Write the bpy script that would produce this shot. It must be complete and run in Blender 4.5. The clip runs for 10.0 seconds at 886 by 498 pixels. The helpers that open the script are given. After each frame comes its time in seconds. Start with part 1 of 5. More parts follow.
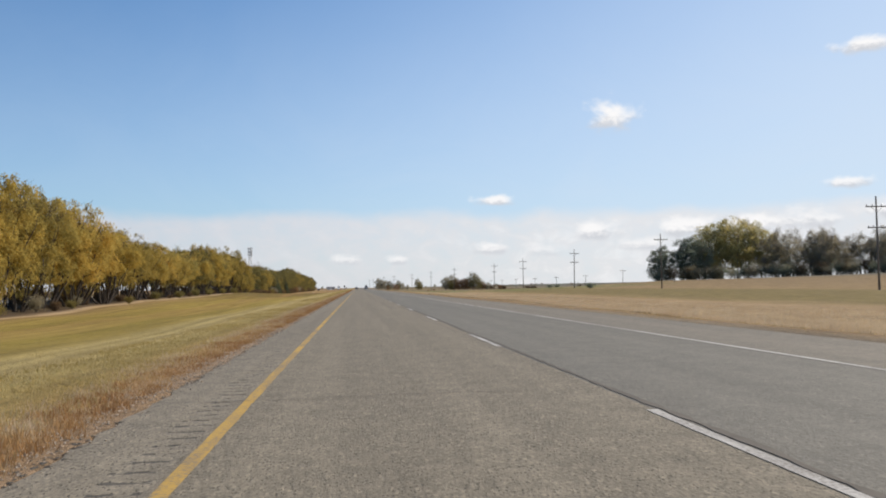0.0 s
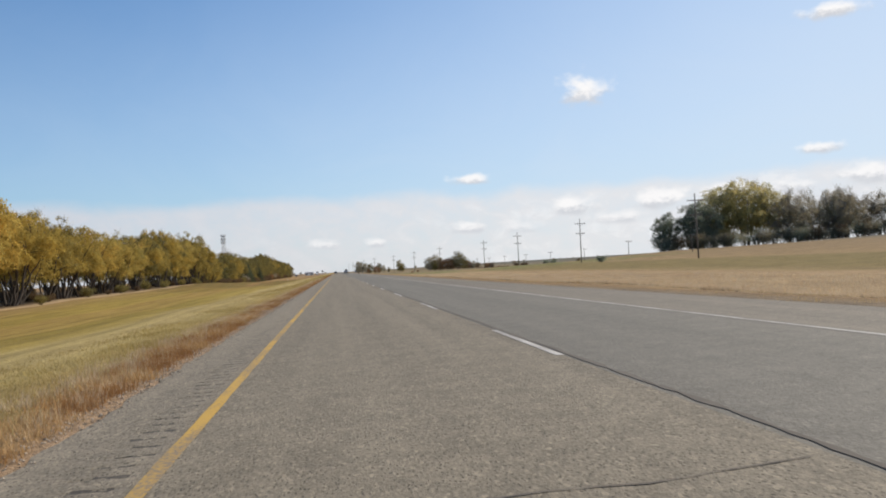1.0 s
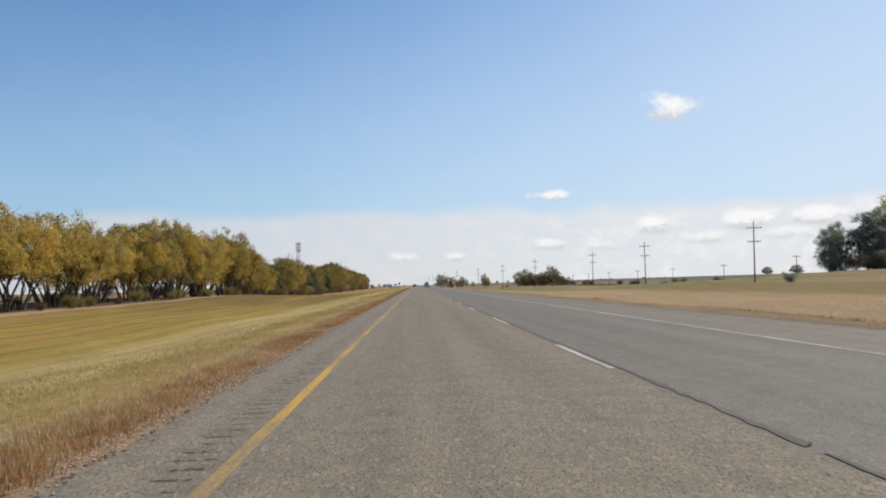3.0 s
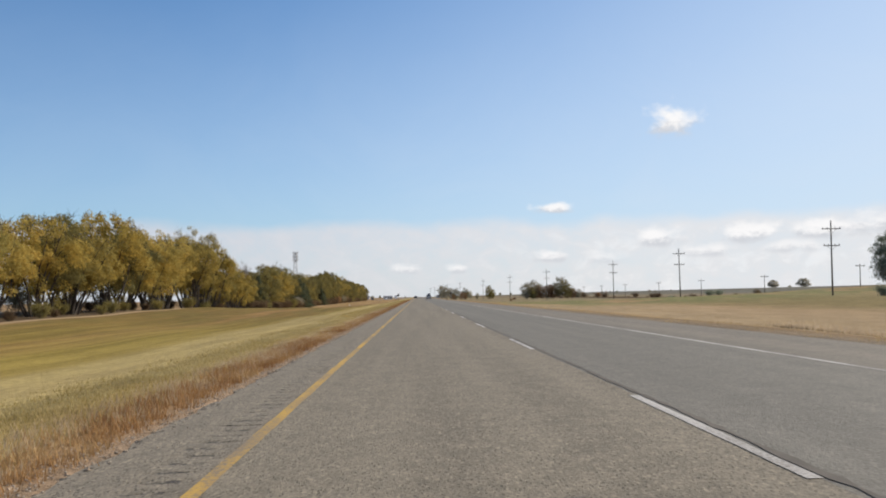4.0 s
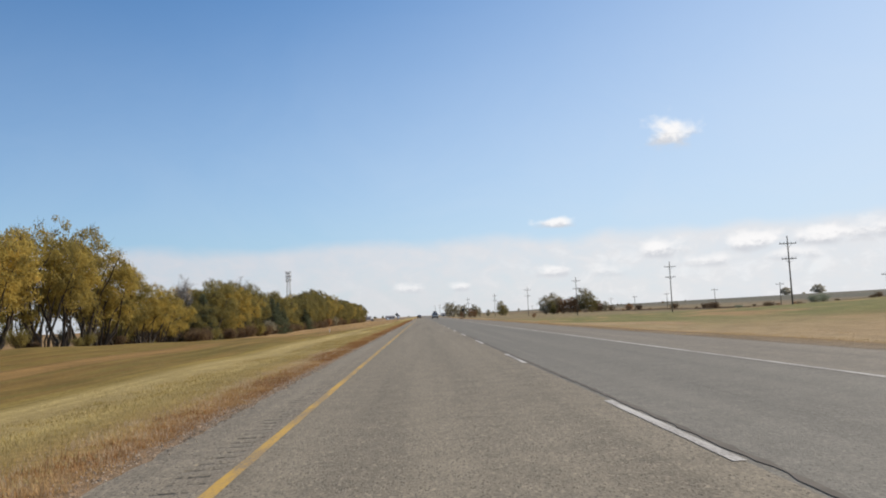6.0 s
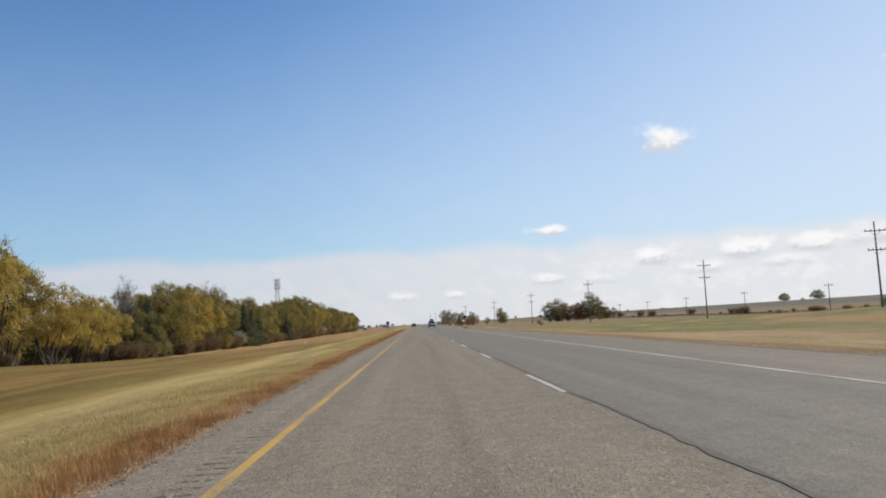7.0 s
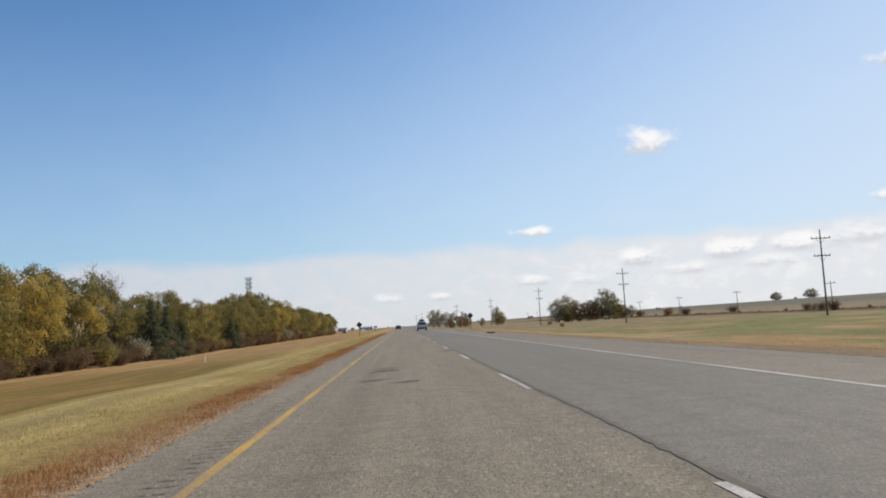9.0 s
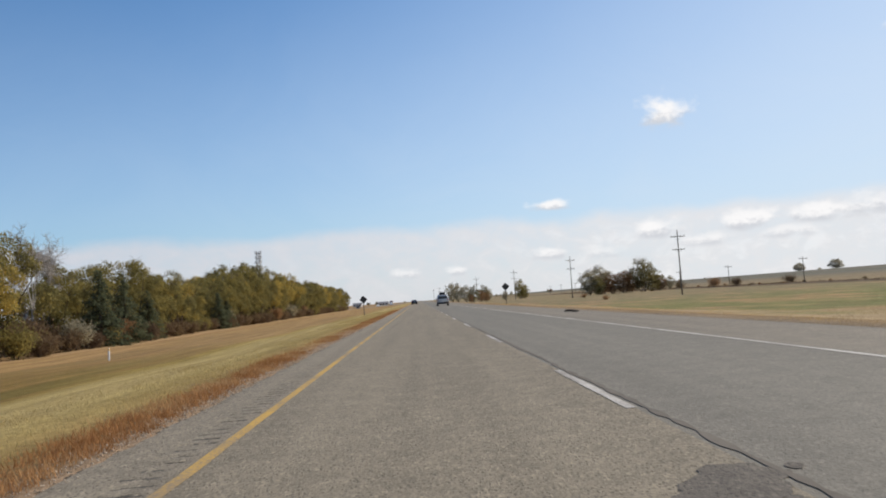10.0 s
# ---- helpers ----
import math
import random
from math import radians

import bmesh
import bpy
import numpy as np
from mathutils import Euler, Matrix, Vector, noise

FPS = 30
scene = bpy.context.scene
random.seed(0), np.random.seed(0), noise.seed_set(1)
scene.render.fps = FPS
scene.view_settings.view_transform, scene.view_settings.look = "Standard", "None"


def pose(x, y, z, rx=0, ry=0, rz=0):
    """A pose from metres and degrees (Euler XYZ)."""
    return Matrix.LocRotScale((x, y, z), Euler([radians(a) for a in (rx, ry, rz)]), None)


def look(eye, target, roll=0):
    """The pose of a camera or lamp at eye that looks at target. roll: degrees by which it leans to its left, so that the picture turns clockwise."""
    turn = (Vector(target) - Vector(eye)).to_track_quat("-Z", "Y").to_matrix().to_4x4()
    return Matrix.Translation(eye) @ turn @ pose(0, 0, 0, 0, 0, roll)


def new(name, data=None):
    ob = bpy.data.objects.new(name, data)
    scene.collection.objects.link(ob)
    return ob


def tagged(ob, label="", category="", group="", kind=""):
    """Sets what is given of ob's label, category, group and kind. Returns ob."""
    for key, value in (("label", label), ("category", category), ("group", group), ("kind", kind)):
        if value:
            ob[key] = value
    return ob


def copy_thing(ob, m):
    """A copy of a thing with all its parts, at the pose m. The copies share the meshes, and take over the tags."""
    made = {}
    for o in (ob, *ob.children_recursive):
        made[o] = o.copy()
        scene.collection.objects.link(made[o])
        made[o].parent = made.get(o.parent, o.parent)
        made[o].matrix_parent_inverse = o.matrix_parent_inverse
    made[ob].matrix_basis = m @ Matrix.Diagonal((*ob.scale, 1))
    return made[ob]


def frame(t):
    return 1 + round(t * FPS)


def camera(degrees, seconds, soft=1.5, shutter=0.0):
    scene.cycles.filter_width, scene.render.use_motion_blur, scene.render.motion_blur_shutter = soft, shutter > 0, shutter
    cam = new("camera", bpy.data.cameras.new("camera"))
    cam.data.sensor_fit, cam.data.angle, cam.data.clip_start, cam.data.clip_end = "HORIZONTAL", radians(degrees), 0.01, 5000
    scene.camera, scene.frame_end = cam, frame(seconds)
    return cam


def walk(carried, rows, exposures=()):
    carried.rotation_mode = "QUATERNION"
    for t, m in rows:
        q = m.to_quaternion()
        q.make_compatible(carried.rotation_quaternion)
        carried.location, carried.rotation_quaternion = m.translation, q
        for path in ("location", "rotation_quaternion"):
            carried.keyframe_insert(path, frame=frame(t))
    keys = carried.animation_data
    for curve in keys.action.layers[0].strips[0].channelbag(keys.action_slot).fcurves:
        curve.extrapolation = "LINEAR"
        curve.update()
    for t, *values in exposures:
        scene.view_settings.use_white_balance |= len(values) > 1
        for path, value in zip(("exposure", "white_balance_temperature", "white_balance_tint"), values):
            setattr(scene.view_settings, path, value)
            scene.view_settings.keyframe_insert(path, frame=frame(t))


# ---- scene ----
cam = camera(54.6, 10.0, 1.9)
# seconds, eye x y z, yaw to the left, pitch up, lean to the right
ROWS = [
    (0, 0.000, 0.00, 1.120, -5.72, 2.50, 0.70),
    (0.5, 0.014, 15.01, 1.121, -5.76, 2.59, 0.72),
    (0.6, 0.017, 18.01, 1.121, -5.89, 2.67, 0.92),
    (0.7, 0.020, 21.01, 1.121, -5.79, 2.62, 0.97),
    (0.8, 0.022, 24.01, 1.121, -6.56, 1.49, 2.35),
    (0.9, 0.025, 27.01, 1.121, -6.75, 1.02, 3.21),
    (1, 0.028, 30.01, 1.121, -7.13, 1.15, 3.04),
    (1.1, 0.031, 33.01, 1.121, -7.19, 1.76, 2.29),
    (1.2, 0.034, 36.01, 1.121, -6.88, 1.94, 1.89),
    (1.3, 0.036, 39.02, 1.121, -6.37, 1.64, 1.84),
    (1.4, 0.039, 42.02, 1.121, -5.27, 1.51, 1.90),
    (1.5, 0.042, 45.02, 1.121, -4.17, 1.25, 2.02),
    (1.6, 0.045, 48.02, 1.121, -3.68, 0.95, 2.10),
    (1.7, 0.048, 51.02, 1.121, -3.34, 1.11, 2.12),
    (1.8, 0.050, 54.03, 1.121, -3.30, 1.14, 2.25),
    (1.9, 0.053, 57.03, 1.121, -3.28, 1.22, 2.18),
    (2, 0.056, 60.03, 1.121, -3.16, 1.18, 2.23),
    (2.1, 0.059, 63.03, 1.121, -3.02, 1.22, 2.16),
    (2.2, 0.062, 66.03, 1.121, -2.75, 1.33, 1.87),
    (2.3, 0.064, 69.03, 1.121, -2.25, 1.45, 1.61),
    (2.5, 0.070, 75.03, 1.121, -1.91, 1.68, 1.49),
    (2.7, 0.093, 81.03, 1.121, -1.89, 2.03, 1.43),
    (3.1, 0.139, 93.04, 1.122, -1.85, 2.42, 1.30),
    (3.5, 0.186, 105.04, 1.122, -1.81, 2.74, 1.14),
    (4, 0.244, 120.05, 1.123, -1.77, 3.14, 1.04),
    (4.5, 0.302, 135.06, 1.124, -1.78, 3.59, 1.63),
    (5, 0.359, 150.07, 1.124, -1.65, 3.81, 1.83),
    (5.5, 0.382, 165.07, 1.125, -1.61, 4.07, 2.54),
    (6, 0.404, 180.08, 1.125, -1.65, 4.36, 2.84),
    (6.5, 0.427, 195.09, 1.125, -1.78, 4.66, 3.08),
    (7, 0.449, 210.10, 1.125, -2.04, 4.89, 3.21),
    (7.5, 0.471, 225.10, 1.125, -2.74, 5.00, 2.99),
    (8, 0.513, 240.11, 1.126, -2.85, 4.98, 3.05),
    (8.5, 0.554, 255.12, 1.126, -3.03, 5.24, 3.05),
    (9, 0.596, 270.12, 1.127, -3.05, 4.95, 3.55),
    (9.25, 0.617, 277.63, 1.127, -2.94, 4.57, 3.76),
    (9.5, 0.637, 285.13, 1.127, -2.82, 4.59, 3.96),
    (9.75, 0.658, 292.63, 1.128, -2.58, 4.08, 4.00),
    (10, 0.679, 300.14, 1.128, -1.87, 3.32, 4.04),
]


def aim(x, y, z, yaw, pitch, lean):
    a, b = radians(yaw), radians(pitch)
    way = Vector((-math.sin(a) * math.cos(b), math.cos(a) * math.cos(b), math.sin(b)))
    eye = Vector((x, y, z))
    return look(eye, eye + way * 10, -lean)


walk(cam, [(t, aim(*r)) for t, *r in ROWS])

# ---- world, sun, exposure ----
SUN_AZ, SUN_EL = 62.0, 36.0      # degrees right of the road's direction, degrees up
scene.view_settings.exposure = 0.0


def mth(nt, op, a, b=None, c=None, clamp=False):
    n = nt.nodes.new("ShaderNodeMath")
    n.operation, n.use_clamp = op, clamp
    for i, v in enumerate((a, b, c)):
        if v is None:
            continue
        if isinstance(v, (int, float)):
            n.inputs[i].default_value = v
        else:
            nt.links.new(v, n.inputs[i])
    return n.outputs[0]


def mixc(nt, fac, a, b, mode="MIX"):
    n = nt.nodes.new("ShaderNodeMix")
    n.data_type, n.blend_type = "RGBA", mode
    for sock, v in ((n.inputs[0], fac), (n.inputs[6], a), (n.inputs[7], b)):
        if isinstance(v, (int, float)):
            sock.default_value = v
        elif isinstance(v, tuple):
            sock.default_value = (*v[:3], 1)
        else:
            nt.links.new(v, sock)
    return n.outputs[2]


def mixv(nt, fac, a, b):
    n = nt.nodes.new("ShaderNodeMix")
    nt.links.new(fac, n.inputs[0])
    nt.links.new(a, n.inputs[2])
    n.inputs[3].default_value = b
    return n.outputs[0]


def ramp(nt, fac, stops, mode="LINEAR"):
    n = nt.nodes.new("ShaderNodeValToRGB")
    n.color_ramp.interpolation = mode
    el = n.color_ramp.elements
    while len(el) < len(stops):
        el.new(0.5)
    for e, (p, c) in zip(el, stops):
        e.position = p
        e.color = (*c, 1) if isinstance(c, tuple) else (c, c, c, 1)
    nt.links.new(fac, n.inputs[0])
    return n.outputs[0]


def noise_tex(nt, vec, scale, detail=4.0, rough=0.55, dist=0.0):
    n = nt.nodes.new("ShaderNodeTexNoise")
    n.inputs["Scale"].default_value, n.inputs["Detail"].default_value = scale, detail
    n.inputs["Roughness"].default_value, n.inputs["Distortion"].default_value = rough, dist
    if vec is not None:
        nt.links.new(vec, n.inputs["Vector"])
    return n.outputs[0]


def maprange(nt, v, a, b, c=0.0, d=1.0, smooth=True):
    n = nt.nodes.new("ShaderNodeMapRange")
    if smooth:
        n.interpolation_type = "SMOOTHSTEP"
    nt.links.new(v, n.inputs[0])
    for i, k in enumerate((a, b, c, d)):
        n.inputs[i + 1].default_value = k
    return n.outputs[0]


def build_world():
    w = bpy.data.worlds.new("sky")
    scene.world = w
    w.use_nodes = True
    nt = w.node_tree
    nt.nodes.clear()
    sky = nt.nodes.new("ShaderNodeTexSky")
    sky.sky_type, sky.sun_disc = "NISHITA", False
    sky.sun_elevation, sky.sun_rotation = radians(SUN_EL), radians(SUN_AZ)
    sky.air_density, sky.dust_density, sky.ozone_density = 1.0, 0.45, 2.0
    co = nt.nodes.new("ShaderNodeTexCoord").outputs["Generated"]
    sep = nt.nodes.new("ShaderNodeSeparateXYZ")
    nt.links.new(co, sep.inputs[0])
    az = mth(nt, "MULTIPLY", mth(nt, "ARCTAN2", sep.outputs[0], sep.outputs[1]), 57.2958)
    el = mth(nt, "MULTIPLY", mth(nt, "ARCSINE", sep.outputs[2]), 57.2958)
    comb = nt.nodes.new("ShaderNodeCombineXYZ")
    nt.links.new(az, comb.inputs[0])
    nt.links.new(mth(nt, "MULTIPLY", el, 1.5), comb.inputs[1])
    fine = noise_tex(nt, comb.outputs[0], 0.75, 4, 0.5, 0.1)
    broad = noise_tex(nt, comb.outputs[0], 0.22, 4, 0.5)
    # the pale bank low over the horizon
    edge = mth(nt, "ADD", el, mth(nt, "MULTIPLY", mth(nt, "SUBTRACT", broad, 0.5), 1.6))
    bank = maprange(nt, edge, 5.3, 4.2, 0.0, 0.84)
    lumps = noise_tex(nt, comb.outputs[0], 0.5, 6, 0.62, 0.4)
    streak = mth(nt, "MULTIPLY", maprange(nt, fine, 0.3, 0.7, 0.86, 1.0), maprange(nt, lumps, 0.3, 0.6, 0.8, 1.0))
    bank = mth(nt, "MULTIPLY", bank, streak)
    col = mixc(nt, 1.0, sky.outputs[0], SKY_TINT, "MULTIPLY")
    wisp = noise_tex(nt, comb.outputs[0], 0.08, 6, 0.65, 1.0)
    haze = mth(nt, "MULTIPLY", maprange(nt, el, 26.0, 2.0, 0.0, 0.62), mth(nt, "MULTIPLY", maprange(nt, wisp, 0.3, 0.7, 0.85, 1.0), maprange(nt, az, -36.0, 30.0, 0.5, 1.15)))
    glow = mth(nt, "MULTIPLY", maprange(nt, az, -16.0, 58.0, 0.0, 0.8), maprange(nt, el, 60.0, 10.0, 0.0, 1.0))
    haze = mth(nt, "ADD", haze, mth(nt, "MULTIPLY", mth(nt, "SUBTRACT", 1.0, haze), glow))
    col = mixc(nt, haze, col, HAZE)
    puff = mth(nt, "MULTIPLY", maprange(nt, lumps, 0.5, 0.7, 0.0, 0.5), mth(nt, "MULTIPLY", maprange(nt, el, 5.0, 3.2), maprange(nt, az, 0.0, 14.0, 0.25, 1.0)))
    pale = mixc(nt, maprange(nt, az, -30.0, 22.0), BANK_FAR, BANK)
    tone = mixc(nt, puff, pale, CLOUD_LIT)
    col = mixc(nt, bank, col, tone)
    # single heaped clouds: azimuth, elevation, half width, half height, strength
    low = mth(nt, "MULTIPLY", mth(nt, "SUBTRACT", noise_tex(nt, comb.outputs[0], 1.6, 4, 0.6), 0.5), 1.6)
    for a, e, hw, hh, k in CLOUDS:
        da = mth(nt, "DIVIDE", mth(nt, "SUBTRACT", az, a), hw)
        de = mth(nt, "DIVIDE", mth(nt, "SUBTRACT", el, e), hh)
        r = mth(nt, "SQRT", mth(nt, "ADD", mth(nt, "MULTIPLY", da, da), mth(nt, "MULTIPLY", de, de)))
        r = mth(nt, "SUBTRACT", r, mth(nt, "MULTIPLY", mth(nt, "SUBTRACT", fine, 0.5), 2.2))
        m = mth(nt, "MULTIPLY", maprange(nt, r, 1.3, 0.2, 0.0, k), maprange(nt, de, -1.2, -0.5))
        lit = maprange(nt, mth(nt, "ADD", de, low), -0.55, 0.25)
        col = mixc(nt, m, col, mixc(nt, lit, CLOUD_DARK, CLOUD_LIT))
    bg = nt.nodes.new("ShaderNodeBackground")
    bg.inputs[1].default_value = SKY
    nt.links.new(col, bg.inputs[0])
    out = nt.nodes.new("ShaderNodeOutputWorld")
    nt.links.new(bg.outputs[0], out.inputs[0])


SKY = 0.12
SKY_TINT = (0.50, 0.80, 1.04)
HAZE = (5.6, 6.3, 7.25)
BANK, BANK_FAR = (6.8, 6.65, 6.7), (5.45, 5.42, 5.85)
CLOUD_LIT, CLOUD_DARK = (8.1, 8.0, 8.0), (5.3, 5.45, 5.8)
CLOUDS = [(17.0, 10.9, 1.5, 1.15, 1.0), (9.1, 5.65, 1.3, 0.4, 0.95), (32.4, 14.0, 1.8, 0.6, 1.0), (31.0, 6.0, 1.4, 0.45, 0.9),
          (18.9, 2.6, 1.8, 0.5, 0.7), (16.0, 3.5, 1.5, 0.7, 0.95), (21.7, 3.6, 1.7, 0.8, 0.95), (25.4, 3.65, 1.7, 0.75, 0.95), (28.8, 3.85, 1.8, 0.75, 0.9),
          (12.6, 2.3, 1.3, 0.5, 0.6), (9.0, 2.5, 1.2, 0.5, 0.8), (2.7, 1.8, 0.7, 0.4, 0.8), (-0.7, 1.8, 1.1, 0.4, 0.7), (33.6, 4.2, 1.9, 0.8, 0.9), (24.0, 2.7, 2.0, 0.5, 0.6)]
build_world()

sun = new("sun", bpy.data.lights.new("sun", "SUN"))
sun.data.energy, sun.data.angle, sun.data.color = 4.8, radians(0.53), (1.0, 0.885, 0.735)
_a, _e = radians(SUN_AZ), radians(SUN_EL)
_way = Vector((math.sin(_a) * math.cos(_e), math.cos(_a) * math.cos(_e), math.sin(_e)))
sun.matrix_world = look(_way * 100, (0, 0, 0))


# ---- materials ----
def principled(name, rough=0.8, metal=0.0, spec=0.5):
    m = bpy.data.materials.new(name)
    m.use_nodes = True
    nt = m.node_tree
    b = nt.nodes["Principled BSDF"]
    b.inputs["Roughness"].default_value, b.inputs["Metallic"].default_value = rough, metal
    b.inputs["Specular IOR Level"].default_value = spec
    return m, nt, b


def position(nt, scale=(1, 1, 1)):
    g = nt.nodes.new("ShaderNodeNewGeometry").outputs["Position"]
    mp = nt.nodes.new("ShaderNodeMapping")
    mp.inputs["Scale"].default_value = scale
    nt.links.new(g, mp.inputs[0])
    return mp.outputs[0]


def bump(nt, b, h, strength=0.3, dist=0.02):
    n = nt.nodes.new("ShaderNodeBump")
    n.inputs["Strength"].default_value, n.inputs["Distance"].default_value = strength, dist
    nt.links.new(h, n.inputs["Height"])
    nt.links.new(n.outputs[0], b.inputs["Normal"])


def plain(name, color, rough=0.6, metal=0.0, var=0.15, scale=6.0):
    """A surface of one colour with grain and faint stains."""
    m, nt, b = principled(name, rough, metal)
    co = nt.nodes.new("ShaderNodeTexCoord").outputs["Object"]
    n = noise_tex(nt, co, scale, 5)
    n2 = noise_tex(nt, co, scale * 0.2, 3)
    f = mth(nt, "MULTIPLY", mth(nt, "ADD", n, n2), 0.5)
    lo, hi = tuple(c * (1 - var) for c in color), tuple(min(1, c * (1 + var)) for c in color)
    nt.links.new(ramp(nt, f, [(0.3, lo), (0.7, hi)]), b.inputs["Base Color"])
    return m


def asphalt(name, dark, light, tint, pits=0.5, chips=0.36):
    m, nt, b = principled(name, 0.85, 0.0, 0.35)
    p = position(nt)
    worn = position(nt, (1, 0.4, 1))
    grit = mth(nt, "ADD", mth(nt, "MULTIPLY", noise_tex(nt, worn, 55, 3, 0.75), 0.66), mth(nt, "MULTIPLY", noise_tex(nt, worn, 14, 6, 0.8), 0.34))
    mid = noise_tex(nt, p, 2.2, 5, 0.6)
    streak = noise_tex(nt, position(nt, (1.6, 0.03, 1)), 1.0, 4, 0.6)
    f = mth(nt, "ADD", mth(nt, "MULTIPLY", grit, 0.66), mth(nt, "ADD", mth(nt, "MULTIPLY", mid, 0.16), mth(nt, "MULTIPLY", streak, 0.18)))
    col = ramp(nt, f, [(0.40, dark), (0.5, tint), (0.60, light)])
    vor = nt.nodes.new("ShaderNodeTexVoronoi")
    vor.inputs["Scale"].default_value = 48
    nt.links.new(worn, vor.inputs["Vector"])
    stone = maprange(nt, vor.outputs["Color"], 0.7, 0.95, 0, chips)
    col = mixc(nt, stone, col, tuple(min(1, c * 1.7) for c in light))
    pock = nt.nodes.new("ShaderNodeTexVoronoi")
    pock.inputs["Scale"].default_value = 36
    nt.links.new(position(nt, (1, 0.45, 1)), pock.inputs["Vector"])
    ragged = mth(nt, "ADD", pock.outputs["Distance"], mth(nt, "MULTIPLY", noise_tex(nt, p, 30, 5, 0.7), 0.6))
    some = maprange(nt, mth(nt, "ADD", noise_tex(nt, p, 3.0, 3), mth(nt, "MULTIPLY", mid, 0.5)), 0.5, 0.8)
    hole = mth(nt, "MULTIPLY", maprange(nt, ragged, 0.60, 0.47), mth(nt, "MULTIPLY", some, pits))
    col = mixc(nt, hole, col, tuple(c * 0.45 for c in dark))
    nt.links.new(col, b.inputs["Base Color"])
    bump(nt, b, mth(nt, "SUBTRACT", grit, hole), 0.6, 0.012)
    return m


def worn_paint(name, paint, under):
    """Road paint rubbed through to the asphalt in specks."""
    m, nt, b = principled(name, 0.8, 0.0, 0.3)
    p = position(nt)
    n = noise_tex(nt, p, 30, 4, 0.7)
    n2 = noise_tex(nt, position(nt, (2.5, 0.5, 1)), 1.0, 4, 0.6)
    wear = mth(nt, "ADD", mth(nt, "MULTIPLY", n, 0.6), mth(nt, "MULTIPLY", n2, 0.4))
    col = mixc(nt, maprange(nt, wear, 0.46, 0.60, 0.0, 0.85), paint, under)
    tone = mixc(nt, maprange(nt, n2, 0.35, 0.65, 0.0, 0.3), col, under)
    nt.links.new(tone, b.inputs["Base Color"])
    bump(nt, b, n, 0.3, 0.005)
    return m


def foliage(name, stops, trans=0.35):
    """Leaf colour varied leaf by leaf and tree by tree; some light passes through."""
    m = bpy.data.materials.new(name)
    m.use_nodes = True
    nt = m.node_tree
    nt.nodes.clear()
    g = nt.nodes.new("ShaderNodeNewGeometry")
    oi = nt.nodes.new("ShaderNodeObjectInfo")
    big = noise_tex(nt, nt.nodes.new("ShaderNodeTexCoord").outputs["Object"], 0.5, 2)
    f = mth(nt, "ADD", mth(nt, "MULTIPLY", g.outputs["Random Per Island"], 0.16),
            mth(nt, "ADD", mth(nt, "MULTIPLY", oi.outputs["Random"], 0.30), mth(nt, "MULTIPLY", maprange(nt, big, 0.3, 0.7), 0.46)))
    col = ramp(nt, f, stops)
    d = nt.nodes.new("ShaderNodeBsdfDiffuse")
    t = nt.nodes.new("ShaderNodeBsdfTranslucent")
    mx = nt.nodes.new("ShaderNodeMixShader")
    mx.inputs[0].default_value = trans
    nt.links.new(col, d.inputs[0])
    nt.links.new(col, t.inputs[0])
    nt.links.new(d.outputs[0], mx.inputs[1])
    nt.links.new(t.outputs[0], mx.inputs[2])
    nt.links.new(mx.outputs[0], nt.nodes.new("ShaderNodeOutputMaterial").inputs[0])
    return m


